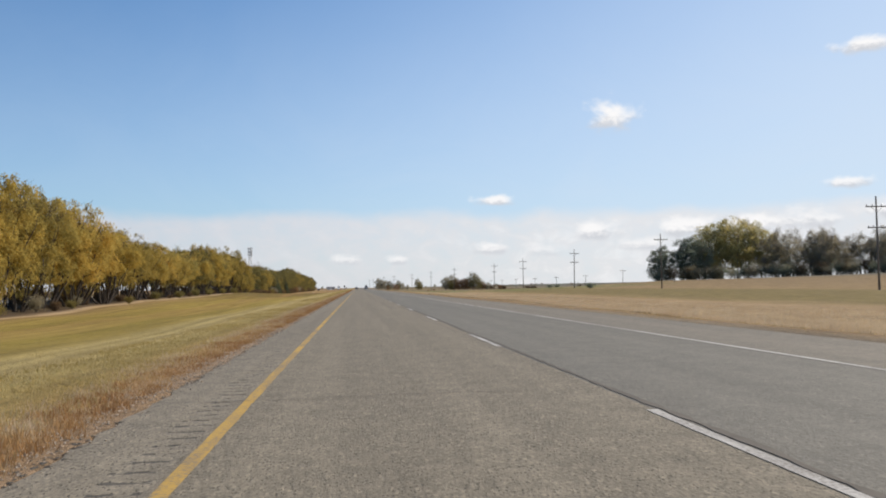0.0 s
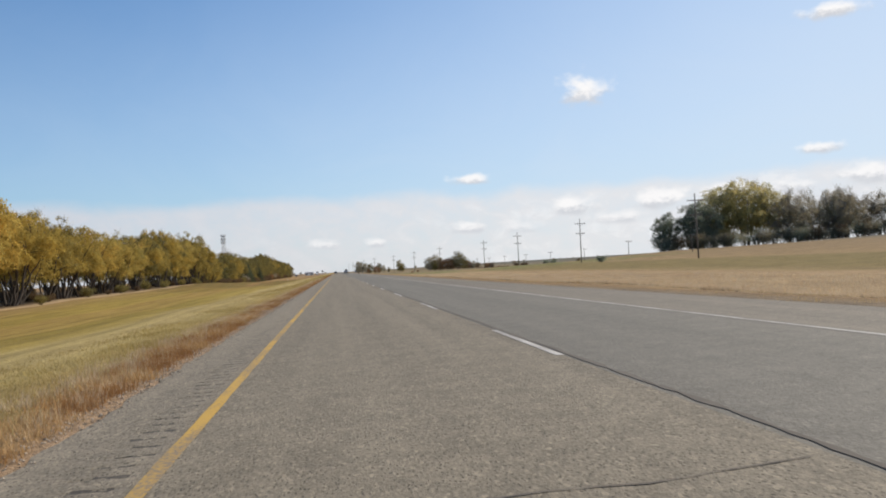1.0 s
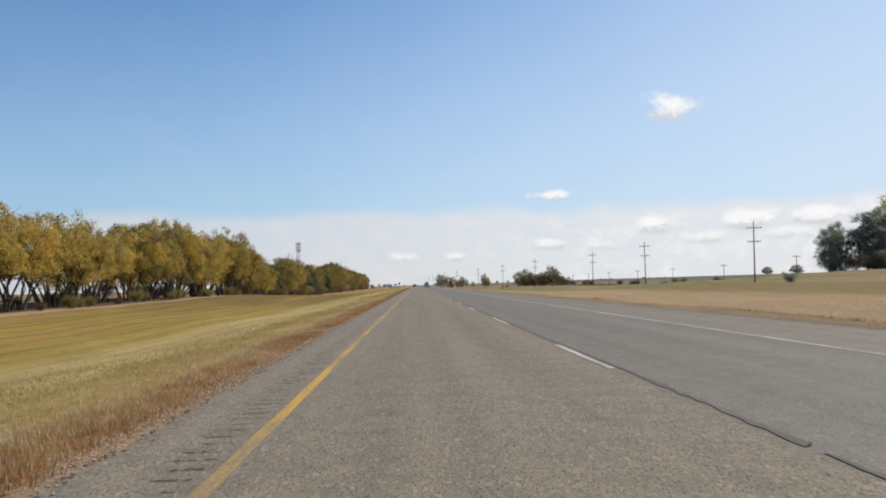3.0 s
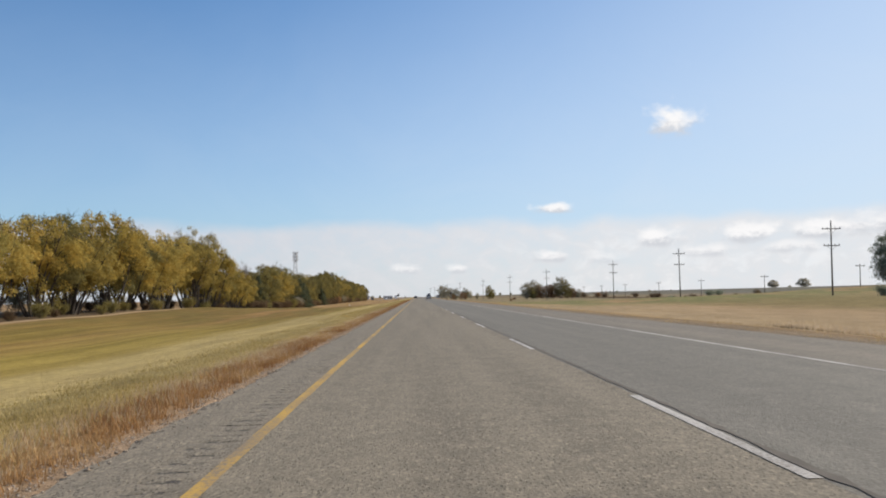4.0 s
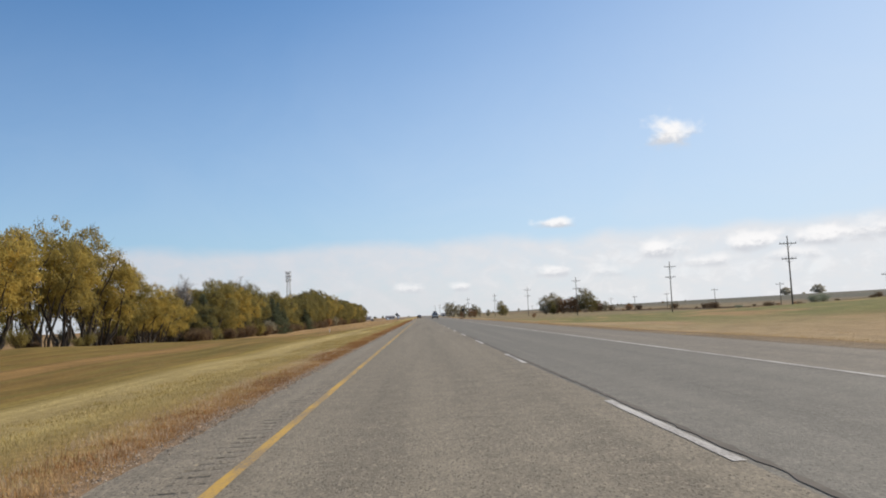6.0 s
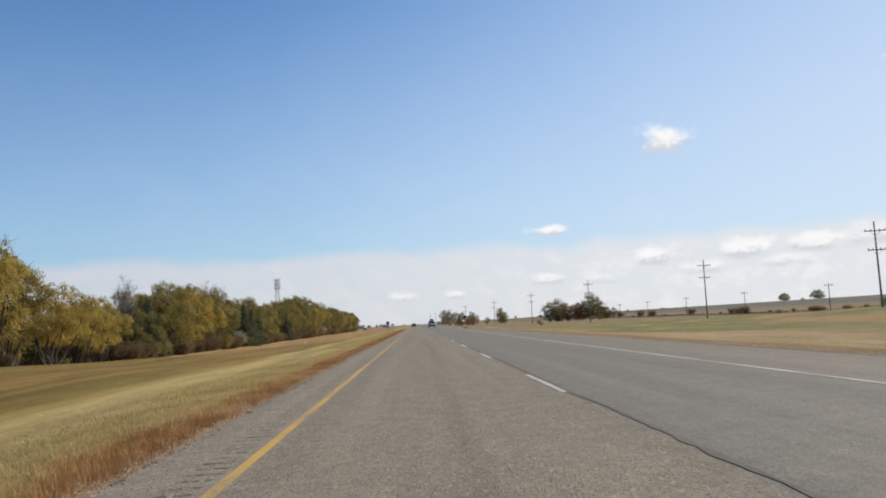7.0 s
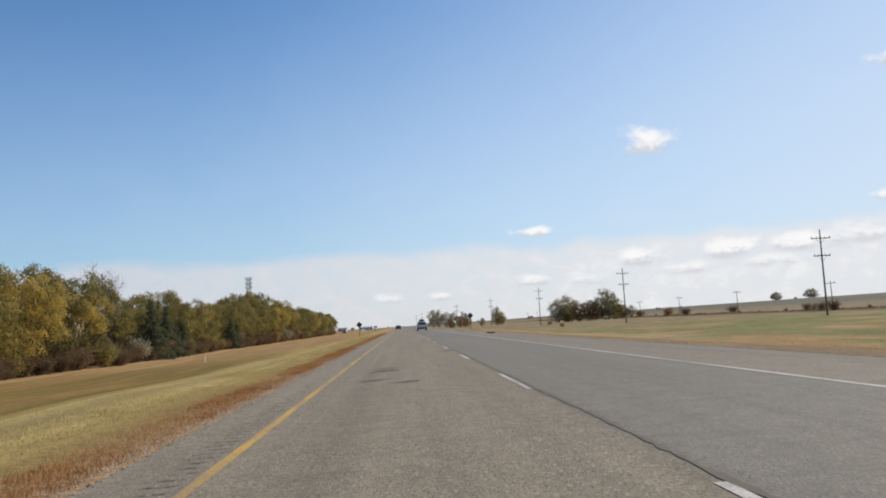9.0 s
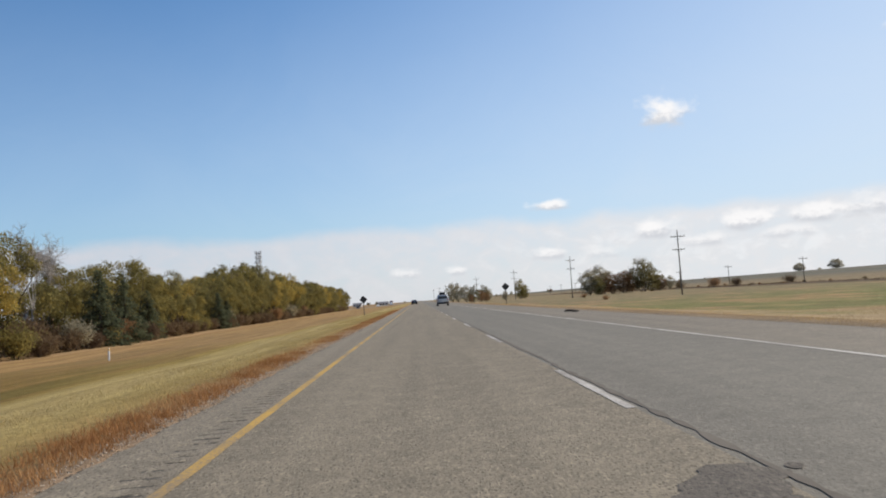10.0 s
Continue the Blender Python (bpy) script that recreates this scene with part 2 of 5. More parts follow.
def ground_material():
    m, nt, b = principled("prairie_ground", 0.95, 0.0, 0.1)
    g = nt.nodes.new("ShaderNodeNewGeometry").outputs["Position"]
    sep = nt.nodes.new("ShaderNodeSeparateXYZ")
    nt.links.new(g, sep.inputs[0])
    x, y = sep.outputs[0], sep.outputs[1]
    wob = noise_tex(nt, position(nt, (0.25, 0.02, 1)), 1.0, 3)
    wob2 = noise_tex(nt, position(nt, (1.2, 0.12, 1)), 1.0, 4)
    near = maprange(nt, mth(nt, "ABSOLUTE", x), 2.5, 14.0, 0.1, 1.0)
    sh = mth(nt, "ADD", mth(nt, "MULTIPLY", mth(nt, "MULTIPLY", mth(nt, "SUBTRACT", wob, 0.5), 6.0), near),
             mth(nt, "MULTIPLY", mth(nt, "SUBTRACT", wob2, 0.5), 0.9))
    xs = mth(nt, "ADD", x, sh)
    u = mth(nt, "DIVIDE", mth(nt, "ADD", xs, 45.0), 165.0)

    def at(v):
        return (v + 45.0) / 165.0
    # darkest brown along the willow row, then a pale strip, then the mown bank
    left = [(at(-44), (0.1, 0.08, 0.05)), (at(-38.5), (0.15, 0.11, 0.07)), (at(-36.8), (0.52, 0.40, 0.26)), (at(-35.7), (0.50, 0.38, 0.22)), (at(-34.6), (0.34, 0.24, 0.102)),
            (at(-27), (0.37, 0.275, 0.0738)), (at(-21), (0.36, 0.275, 0.0656)), (at(-18.5), (0.39, 0.27, 0.082)), (at(-14.5), (0.385, 0.283, 0.078)), (at(-12.8), (0.37, 0.29, 0.069)),
            (at(-9.4), (0.40, 0.308, 0.088)), (at(-8.2), (0.49, 0.395, 0.165)), (at(-5.2), (0.50, 0.40, 0.175)), (at(-4.2), (0.43, 0.345, 0.135)), (at(-3.2), (0.41, 0.30, 0.118)),
            (at(-2.6), (0.38, 0.23, 0.0861)), (at(-2.2), (0.34, 0.27, 0.2)),
            (at(8.6), (0.3, 0.25, 0.18)), (at(10.2), (0.3, 0.21, 0.11)), (at(13), (0.45, 0.35, 0.21)), (at(34), (0.43, 0.315, 0.175)),
            (at(42), (0.27, 0.215, 0.09)), (at(60), (0.265, 0.21, 0.09)), (at(70), (0.36, 0.26, 0.135)), (at(115), (0.29, 0.215, 0.12))]
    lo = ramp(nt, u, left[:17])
    hi = ramp(nt, u, left[17:])
    side = maprange(nt, x, 2.0, 4.0)
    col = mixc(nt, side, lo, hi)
    olive = mth(nt, "MULTIPLY", maprange(nt, y, 140, 215, 0.0, 0.85), mth(nt, "MULTIPLY", maprange(nt, xs, -9.0, -10.5), maprange(nt, xs, -36.0, -33.0)))
    band = noise_tex(nt, position(nt, (0.22, 0.012, 1)), 1.0, 3)
    col = mixc(nt, olive, col, ramp(nt, band, [(0.36, (0.31, 0.195, 0.078)), (0.44, (0.25, 0.168, 0.056)), (0.52, (0.185, 0.15, 0.045)), (0.6, (0.25, 0.165, 0.055))]))
    tan = mth(nt, "MULTIPLY", maprange(nt, y, 325, 370, 0.0, 0.7), maprange(nt, xs, -9.0, -10.5))
    col = mixc(nt, tan, col, (0.45, 0.30, 0.145))
    # greener meadow on the far side of the walk, right of the road
    mott = noise_tex(nt, position(nt, (0.09, 0.035, 1)), 1.0, 5, 0.6)
    green = mth(nt, "MULTIPLY", maprange(nt, y, 215, 290), mth(nt, "MULTIPLY", maprange(nt, mth(nt, "ADD", xs, mth(nt, "MULTIPLY", mth(nt, "SUBTRACT", mott, 0.5), 40.0)), 15, 23), maprange(nt, xs, 110, 80)))
    meadow = ramp(nt, mott, [(0.37, (0.40, 0.275, 0.14)), (0.45, (0.26, 0.24, 0.10)), (0.52, (0.19, 0.21, 0.078)), (0.58, (0.25, 0.24, 0.095)), (0.65, (0.40, 0.275, 0.14))])
    col = mixc(nt, mth(nt, "MULTIPLY", green, 0.95), col, meadow)
    brown = mth(nt, "MULTIPLY", maprange(nt, y, 370, 500, 0.0, 0.85), maprange(nt, x, 9.0, 14.0))
    col = mixc(nt, brown, col, ramp(nt, mott, [(0.4, (0.31, 0.235, 0.14)), (0.55, (0.25, 0.215, 0.125)), (0.65, (0.33, 0.25, 0.15))]))
    far = maprange(nt, x, 110, 200)
    # greyed field colours, with the haze of distance painted in
    fields = ramp(nt, noise_tex(nt, position(nt, (0.004, 0.0015, 1)), 1.0, 2), [(0.35, (0.145, 0.145, 0.115)), (0.5, (0.185, 0.175, 0.135)), (0.62, (0.13, 0.14, 0.112))])
    col = mixc(nt, far, col, fields)
    ridge = mth(nt, "MULTIPLY", maprange(nt, y, 330, 420), mth(nt, "MULTIPLY", maprange(nt, x, 90, 94), maprange(nt, x, 106, 100)))
    col = mixc(nt, ridge, col, (0.14, 0.105, 0.07))
    fine = noise_tex(nt, g, 7.0, 6, 0.7)
    clump = noise_tex(nt, position(nt, (1, 0.35, 1)), 0.6, 5, 0.65)
    val = mth(nt, "MULTIPLY", maprange(nt, fine, 0.25, 0.75, 0.6, 1.12), maprange(nt, clump, 0.3, 0.7, 0.8, 1.06))
    mow = noise_tex(nt, position(nt, (0.9, 0.012, 1)), 1.0, 3, 0.6)
    val = mth(nt, "MULTIPLY", val, mixv(nt, side, maprange(nt, mow, 0.3, 0.7, 0.8, 1.18), 1.0))
    col = mixc(nt, 1.0, col, (1.045, 0.985, 0.93), "MULTIPLY")
    vec = nt.nodes.new("ShaderNodeVectorMath")
    vec.operation = "SCALE"
    nt.links.new(col, vec.inputs[0])
    nt.links.new(val, vec.inputs[3])
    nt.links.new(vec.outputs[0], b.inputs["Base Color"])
    bump(nt, b, fine, 0.8, 0.12)
    return m


M = {
    "ground": ground_material(),
    "lane_left": asphalt("worn_asphalt_warm", (0.1162, 0.096, 0.06545), (0.2878, 0.241, 0.1685), (0.202, 0.17, 0.1184), 0.75),
    "lane_right": asphalt("asphalt_cool", (0.115, 0.104, 0.08209), (0.2219, 0.2008, 0.1584), (0.1659, 0.1509, 0.1193), 0.35, 0.25),
    "shoulder": asphalt("asphalt_shoulder", (0.1263, 0.106, 0.07508), (0.3131, 0.263, 0.1858), (0.2101, 0.178, 0.1271), 0.95),
    "shoulder_right": asphalt("asphalt_shoulder_tan", (0.1212, 0.103, 0.077), (0.2525, 0.216, 0.1607), (0.1889, 0.162, 0.1213), 0.4, 0.3),
    # darker asphalt that paints shade into grooves and the broken edge
    "asphalt_dark_shade": asphalt("asphalt_recess_shade", (0.05, 0.043, 0.033), (0.12, 0.103, 0.078), (0.082, 0.07, 0.054)),
    "tar": plain("crack_sealant", (0.128, 0.11, 0.086), 1.0, 0, 0.3, 3),
    "patch": asphalt("asphalt_patch", (0.06, 0.05, 0.04), (0.15, 0.128, 0.1), (0.10, 0.085, 0.066)),
    "yellow": worn_paint("road_yellow", (0.53, 0.325, 0.065), (0.20, 0.165, 0.125)),
    "white": worn_paint("road_white", (0.54, 0.51, 0.455), (0.22, 0.195, 0.165)),
    "gravel": plain("gravel", (0.44, 0.365, 0.28), 0.95, 0, 0.5, 30),
    "dirt": plain("dry_dirt", (0.40, 0.29, 0.19), 0.95, 0, 0.45, 20),
    "bark": plain("bark_dark", (0.06, 0.048, 0.038), 0.95, 0, 0.4, 8),
    "bark_grey": plain("bark_grey", (0.24, 0.21, 0.18), 0.95, 0, 0.3, 8),
    "bark_pale": plain("bark_pale", (0.34, 0.31, 0.28), 0.9, 0, 0.25, 8),
    "willow": foliage("willow_leaves", [(0.12, (0.365, 0.305, 0.10)), (0.4, (0.485, 0.375, 0.11)), (0.62, (0.565, 0.415, 0.115)), (0.85, (0.64, 0.44, 0.115))], 0.5),
    "willow_olive": foliage("willow_leaves_olive", [(0.12, (0.285, 0.235, 0.085)), (0.4, (0.40, 0.31, 0.09)), (0.62, (0.485, 0.36, 0.095)), (0.85, (0.555, 0.395, 0.095))], 0.45),
    "willow_green": foliage("willow_leaves_green", [(0.12, (0.18, 0.165, 0.075)), (0.5, (0.26, 0.22, 0.08)), (0.85, (0.36, 0.28, 0.085))], 0.45),
    # cottonwood and dark leaves are paled: haze and glare sit in their colours
    "gold": foliage("cottonwood_leaves", [(0.12, (0.31, 0.30, 0.17)), (0.45, (0.46, 0.41, 0.19)), (0.85, (0.64, 0.52, 0.21))], 0.68),
    "dark_leaf": foliage("dark_leaves", [(0.2, (0.17, 0.20, 0.155)), (0.8, (0.25, 0.275, 0.195))], 0.6),
    "rust_leaf": foliage("rust_leaves", [(0.2, (0.25, 0.155, 0.09)), (0.8, (0.38, 0.23, 0.115))], 0.5),
    "thicket_leaf": foliage("faded_green_leaves", [(0.2, (0.18, 0.165, 0.09)), (0.8, (0.29, 0.245, 0.115))], 0.5),
    "spruce_leaf": foliage("spruce_needles", [(0.2, (0.095, 0.112, 0.068)), (0.8, (0.15, 0.16, 0.09))], 0.4),
    "grey_leaf": foliage("sparse_brown_leaves", [(0.2, (0.29, 0.265, 0.19)), (0.8, (0.42, 0.365, 0.235))], 0.6),
    # pale grey because distance haze is put into the leaf colour
    "haze_leaf": foliage("hazed_grey_leaves", [(0.2, (0.40, 0.37, 0.29)), (0.8, (0.52, 0.47, 0.36))], 0.65),
    "brush": foliage("dry_brush", [(0.2, (0.125, 0.088, 0.058)), (0.55, (0.18, 0.125, 0.075)), (0.85, (0.23, 0.17, 0.085))], 0.4),
    "grass_tan": foliage("dry_grass", [(0.15, (0.39, 0.255, 0.10)), (0.5, (0.53, 0.37, 0.155)), (0.85, (0.65, 0.48, 0.22))], 0.4),
    "grass_straw": foliage("straw_grass", [(0.15, (0.36, 0.265, 0.105)), (0.5, (0.48, 0.375, 0.165)), (0.85, (0.58, 0.47, 0.225))], 0.4),
    "grass_pale": foliage("pale_tall_grass", [(0.15, (0.46, 0.34, 0.21)), (0.5, (0.57, 0.44, 0.29)), (0.85, (0.67, 0.54, 0.37))], 0.4),
    "thatch": foliage("brown_thatch", [(0.15, (0.12, 0.09, 0.055)), (0.85, (0.24, 0.175, 0.10))], 0.3),
    "grass_rust": foliage("rust_weeds", [(0.15, (0.30, 0.155, 0.065)), (0.45, (0.41, 0.235, 0.10)), (0.62, (0.50, 0.33, 0.155)), (0.85, (0.60, 0.44, 0.235))], 0.3),
    "grass_russet": foliage("russet_weeds", [(0.15, (0.28, 0.135, 0.058)), (0.5, (0.40, 0.205, 0.085)), (0.85, (0.52, 0.34, 0.17))], 0.3),
    "grass_green": foliage("olive_grass", [(0.15, (0.265, 0.20, 0.06)), (0.5, (0.37, 0.275, 0.085)), (0.85, (0.48, 0.35, 0.12))], 0.4),
    "wood": plain("weathered_pole_wood", (0.15, 0.125, 0.10), 0.9, 0, 0.3, 4),
    "porcelain": plain("insulator", (0.35, 0.33, 0.32), 0.3, 0, 0.1, 4),
    "steel": plain("galvanised_steel", (0.35, 0.36, 0.37), 0.5, 0.6, 0.15, 4),
    "sign_yellow": plain("sign_yellow", (0.7, 0.42, 0.03), 0.5, 0, 0.08, 4),
    # near black in place of yellow: the backlit side's shade is in the colour
    "sign_backlit": plain("sign_backlit_shade", (0.03, 0.03, 0.03), 0.6, 0, 0.1, 4),
    "rubber": plain("rubber", (0.02, 0.02, 0.02), 0.85, 0, 0.3, 10),
    "paint_silver": plain("silver_paint", (0.42, 0.43, 0.44), 0.3, 0.4, 0.05, 2),
    "paint_dark": plain("dark_paint", (0.035, 0.036, 0.04), 0.3, 0.1, 0.1, 2),
    "paint_red": plain("red_brown_paint", (0.16, 0.06, 0.045), 0.35, 0.1, 0.1, 2),
    "paint_white": plain("white_paint", (0.72, 0.72, 0.71), 0.4, 0, 0.06, 2),
    "glass_dark": plain("tinted_glass", (0.012, 0.014, 0.016), 0.08, 0, 0.1, 2),
    "lamp_red": plain("red_lens", (0.35, 0.02, 0.015), 0.3, 0, 0.1, 4),
    "plate": plain("blank_plate", (0.6, 0.6, 0.58), 0.5, 0, 0.1, 4),
    "concrete": plain("pale_cladding", (0.5, 0.48, 0.45), 0.8, 0, 0.1, 0.5),
    "roof": plain("roof_sheet", (0.2, 0.19, 0.19), 0.6, 0.1, 0.15, 0.5),
}


# ---- helpers of this scene ----
CROSS = 0.0108            # the pavement falls to the left by this much a metre
ROAD_L, ROAD_R = -2.1, 8.7


def mesh(name, verts, faces, mats, index=None):
    me = bpy.data.meshes.new(name)
    me.from_pydata([tuple(map(float, v)) for v in verts], [], [tuple(int(i) for i in f) for f in faces])
    for m in (mats if isinstance(mats, (list, tuple)) else [mats]):
        me.materials.append(m)
    if index is not None:
        me.polygons.foreach_set("material_index", np.array(index, dtype=np.int32))
    me.update()
    return me


def part(name, data, parent=None, label="", m=None):
    ob = new(name, data)
    if parent is not None:
        ob.parent = parent
    if m is not None:
        ob.matrix_basis = m
    return tagged(ob, label) if label else ob


def bm_mesh(name, bm, mat, smooth=False):
    me = bpy.data.meshes.new(name)
    bm.to_mesh(me)
    bm.free()
    me.materials.append(mat)
    if smooth:
        me.polygons.foreach_set("use_smooth", [True] * len(me.polygons))
    return me


def box(bm, x0, x1, y0, y1, z0, z1, bev=0.0):
    r = bmesh.ops.create_cube(bm, size=1.0)
    vs = r["verts"]
    bmesh.ops.scale(bm, verts=vs, vec=(x1 - x0, y1 - y0, z1 - z0))
    bmesh.ops.translate(bm, verts=vs, vec=((x0 + x1) / 2, (y0 + y1) / 2, (z0 + z1) / 2))
    if bev:
        es = list({e for v in vs for e in v.link_edges})
        bmesh.ops.bevel(bm, geom=es, offset=bev, segments=2, affect="EDGES", profile=0.6)


def tube(bm, a, b, ra, rb, n=8):
    a, b = Vector(a), Vector(b)
    d = b - a
    r = bmesh.ops.create_cone(bm, cap_ends=True, segments=n, radius1=ra, radius2=rb, depth=d.length)
    q = d.to_track_quat("Z", "Y").to_matrix().to_4x4()
    bmesh.ops.transform(bm, matrix=Matrix.Translation((a + b) / 2) @ q, verts=r["verts"])


def sstep(v, a, b):
    t = np.clip((v - a) / (b - a), 0, 1)
    return t * t * (3 - 2 * t)


LEFT_Y = (-200, 100, 125, 200, 255, 290, 320, 430, 520, 760)
LEFT_Z = (-1.6, -1.6, -1.1, -0.45, -0.05, -0.7, -1.75, -1.8, -1.6, -1.3)


def height(x, y):
    """The lie of the land."""
    x, y = np.asarray(x, float), np.asarray(y, float)
    z = CROSS * np.clip(x, ROAD_L, ROAD_R)
    base = np.interp(y, LEFT_Y, LEFT_Z)
    z = z + (base * sstep(x, ROAD_L, -38.0) - 0.45 * sstep(x, ROAD_L, -11.0) + 0.45 * sstep(x, -13.0, -34.0)) * (x < ROAD_L)
    near = -0.75 * sstep(x, ROAD_R, 18.0) + 0.75 * sstep(x, 35.0, 66.0) + 2.4 * sstep(x, 62.0, 125.0) + 2.2 * sstep(x, 120.0, 230.0)
    away = -1.5 * sstep(x, ROAD_R, 24.0) + 1.5 * sstep(x, 104.0, 170.0) + 0.4 * np.exp(-((x - 97.0) / 4.0) ** 2)
    t = sstep(y, 300.0, 420.0)
    r = near * (1 - t) + away * t + 9.0 * sstep(x, 140.0, 1150.0)
    z = z + r * (x > ROAD_R)
    n = 0.07 * np.sin(x * 0.31 + 0.7 * np.sin(y * 0.043)) * np.sin(y * 0.061 + x * 0.05) + 0.05 * np.sin(y * 0.23 + x * 0.4)
    out = np.maximum(np.maximum(ROAD_L - 1.0 - x, x - ROAD_R - 1.0), 0)
    return z + n * np.clip(out / 4.0, 0, 1)


def hz(x, y):
    return float(height(x, y))


# ---- ground and road ----
def build_ground():
    xs = np.unique(np.concatenate([-np.geomspace(46, 4500, 26)[::-1], np.arange(-46, -4, 0.9), np.arange(-4, ROAD_L - 0.02, 0.3), [ROAD_L, ROAD_L + 0.3, 3.0, ROAD_R - 0.3, ROAD_R],
                                   np.arange(ROAD_R + 0.3, 14, 0.4), np.arange(14, 110, 1.6), np.geomspace(112, 4500, 40)]))
    ys = np.unique(np.concatenate([-np.geomspace(60, 4000, 18)[::-1], np.arange(-60, 420, 1.6), np.arange(420, 800, 6.0), np.geomspace(800, 4600, 30)]))
    X, Y = np.meshgrid(xs, ys)
    Z = height(X, Y)
    inside = (X > ROAD_L + 0.1) & (X < ROAD_R - 0.1)
    Z = np.where(inside, Z - 0.12, Z)
    nx = len(xs)
    v = np.stack([X, Y, Z], -1).reshape(-1, 3)
    i = (np.arange(len(ys) - 1)[:, None] * nx + np.arange(nx - 1)[None, :]).ravel()
    f = np.stack([i, i + 1, i + 1 + nx, i + nx], -1)
    me = mesh("ground", v, f, M["ground"])
    me.polygons.foreach_set("use_smooth", [True] * len(me.polygons))
    tagged(new("ground", me), "dry autumn grass verges, mown bank and open prairie fields", "ground", kind="structure")


def strip(name, x0, x1, y0, y1, lift, mat, label, cat, thick=0.0, wob=0.0, step=6.0, rng=None):
    """A band along the road that follows its cross fall."""
    ys = np.arange(y0, y1 + step, step)
    v, f = [], []
    for k, y in enumerate(ys):
        w0 = rng.uniform(-wob, wob) if wob else 0
        w1 = rng.uniform(-wob, wob) if wob else 0
        a, b = x0 + w0, x1 + w1
        v += [(a, y, CROSS * a + lift), (b, y, CROSS * b + lift), (a, y, CROSS * a + lift - thick), (b, y, CROSS * b + lift - thick)]
    for k in range(len(ys) - 1):
        o = 4 * k
        f += [(o, o + 1, o + 5, o + 4)]
        if thick:
            f += [(o + 2, o, o + 4, o + 6), (o + 1, o + 3, o + 7, o + 5)]
    return tagged(new(name, mesh(name, v, f, mat)), label, cat, kind="structure")


RNG = np.random.default_rng(5)
CENTRE = 2.563                       # the joint between the lanes
WHITE, YELLOW = 6.217, -1.09
FAR = 2600.0


def build_road():
    strip("road_left_lane", -1.18, CENTRE, -60, FAR, 0.0, M["lane_left"], "worn warm grey asphalt passing lane", "road", 0.1)
    strip("road_right_lane", CENTRE, WHITE + 0.1, -60, FAR, 0.0, M["lane_right"], "smoother cool grey asphalt lane", "road", 0.1)
    strip("shoulder_right", WHITE + 0.1, ROAD_R, -60, FAR, -0.003, M["shoulder_right"], "tan grey paved shoulder", "shoulder", 0.1, 0.0)
    strip("shoulder_left", -1.62, -1.18, 430, FAR, -0.002, M["shoulder"], "grey paved shoulder", "shoulder", 0.1)
    strip("shoulder_left_edge", ROAD_L + 0.04, -1.56, -60, FAR, -0.004, M["shoulder"], "crumbling grey asphalt shoulder edge", "shoulder", 0.08, 0.05, 0.35, RNG)
    # milled grooves of the rumble strip, worn uneven; their sunk faces are coloured dark as shade
    v, f, idx = [], [], []
    y, n = -60.0, 0
    prof = ((0.0, 0.0), (0.14, 0.0), (0.165, -0.6), (0.195, -1.0), (0.23, -0.5))
    while y < 430:
        dep = 0.010 * RNG.uniform(0.25, 1.2)
        a, b = -1.52 + RNG.normal() * 0.025, -1.25 + RNG.normal() * 0.02
        for dy, dz in prof:
            jy = RNG.normal() * 0.008
            for k, x in enumerate((-1.62, a, a + (b - a) * 0.17, a + (b - a) * 0.35, (a + b) / 2, a + (b - a) * 0.68, a + (b - a) * 0.83, b, -1.18)):
                v.append((x, y + dy + (jy + RNG.normal() * 0.008 if 0 < k < 8 else 0), CROSS * x - 0.002 + (dz * dep * RNG.uniform(0.3, 1.3) if 0 < k < 8 else 0)))
            n += 1
        y += 0.30
    for r in range(n - 1):
        for k in range(8):
            o = 9 * r + k
            f.append((o, o + 1, o + 10, o + 9))
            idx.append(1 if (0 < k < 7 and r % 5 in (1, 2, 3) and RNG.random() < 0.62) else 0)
    tagged(new("rumble_strip", mesh("rumble_strip", v, f, [M["shoulder"], M["asphalt_dark_shade"]], idx)), "milled rumble strip grooves in the asphalt shoulder, shade coloured into them", "rumble strip", kind="structure")
    strip("yellow_edge_line", YELLOW - 0.055, YELLOW + 0.055, -60, FAR, 0.004, M["yellow"], "solid worn yellow edge line", "road marking", 0, 0.006, 0.5, RNG)
    strip("white_edge_line", WHITE - 0.048, WHITE + 0.048, -60, FAR, 0.004, M["white"], "solid white edge line", "road marking", 0, 0.006, 1.5, RNG)


build_ground()
build_road()


def build_dashes():
    me = None
    for k in range(-6, 130):
        y1 = 19.49 + 12.192 * k
        if me is None:
            v, f = [], []
            for j in range(9):
                y = -4.2 * j / 8
                for x in (-0.047, 0.047):
                    xx = x + RNG.uniform(-0.007, 0.007)
                    v.append((xx, y, CROSS * xx))
            f = [(2 * j + 1, 2 * j, 2 * j + 2, 2 * j + 3) for j in range(8)]
            me = mesh("lane_dash", v, [tuple(reversed(q)) for q in f], M["white"])
            me.flip_normals()
        ob = new("lane_dash", me)
        ob.location = (CENTRE - 0.03, y1, CROSS * CENTRE + 0.005)
        tagged(ob, "worn white dashed lane line on asphalt", "road marking", "lane dashes", "structure")


build_dashes()


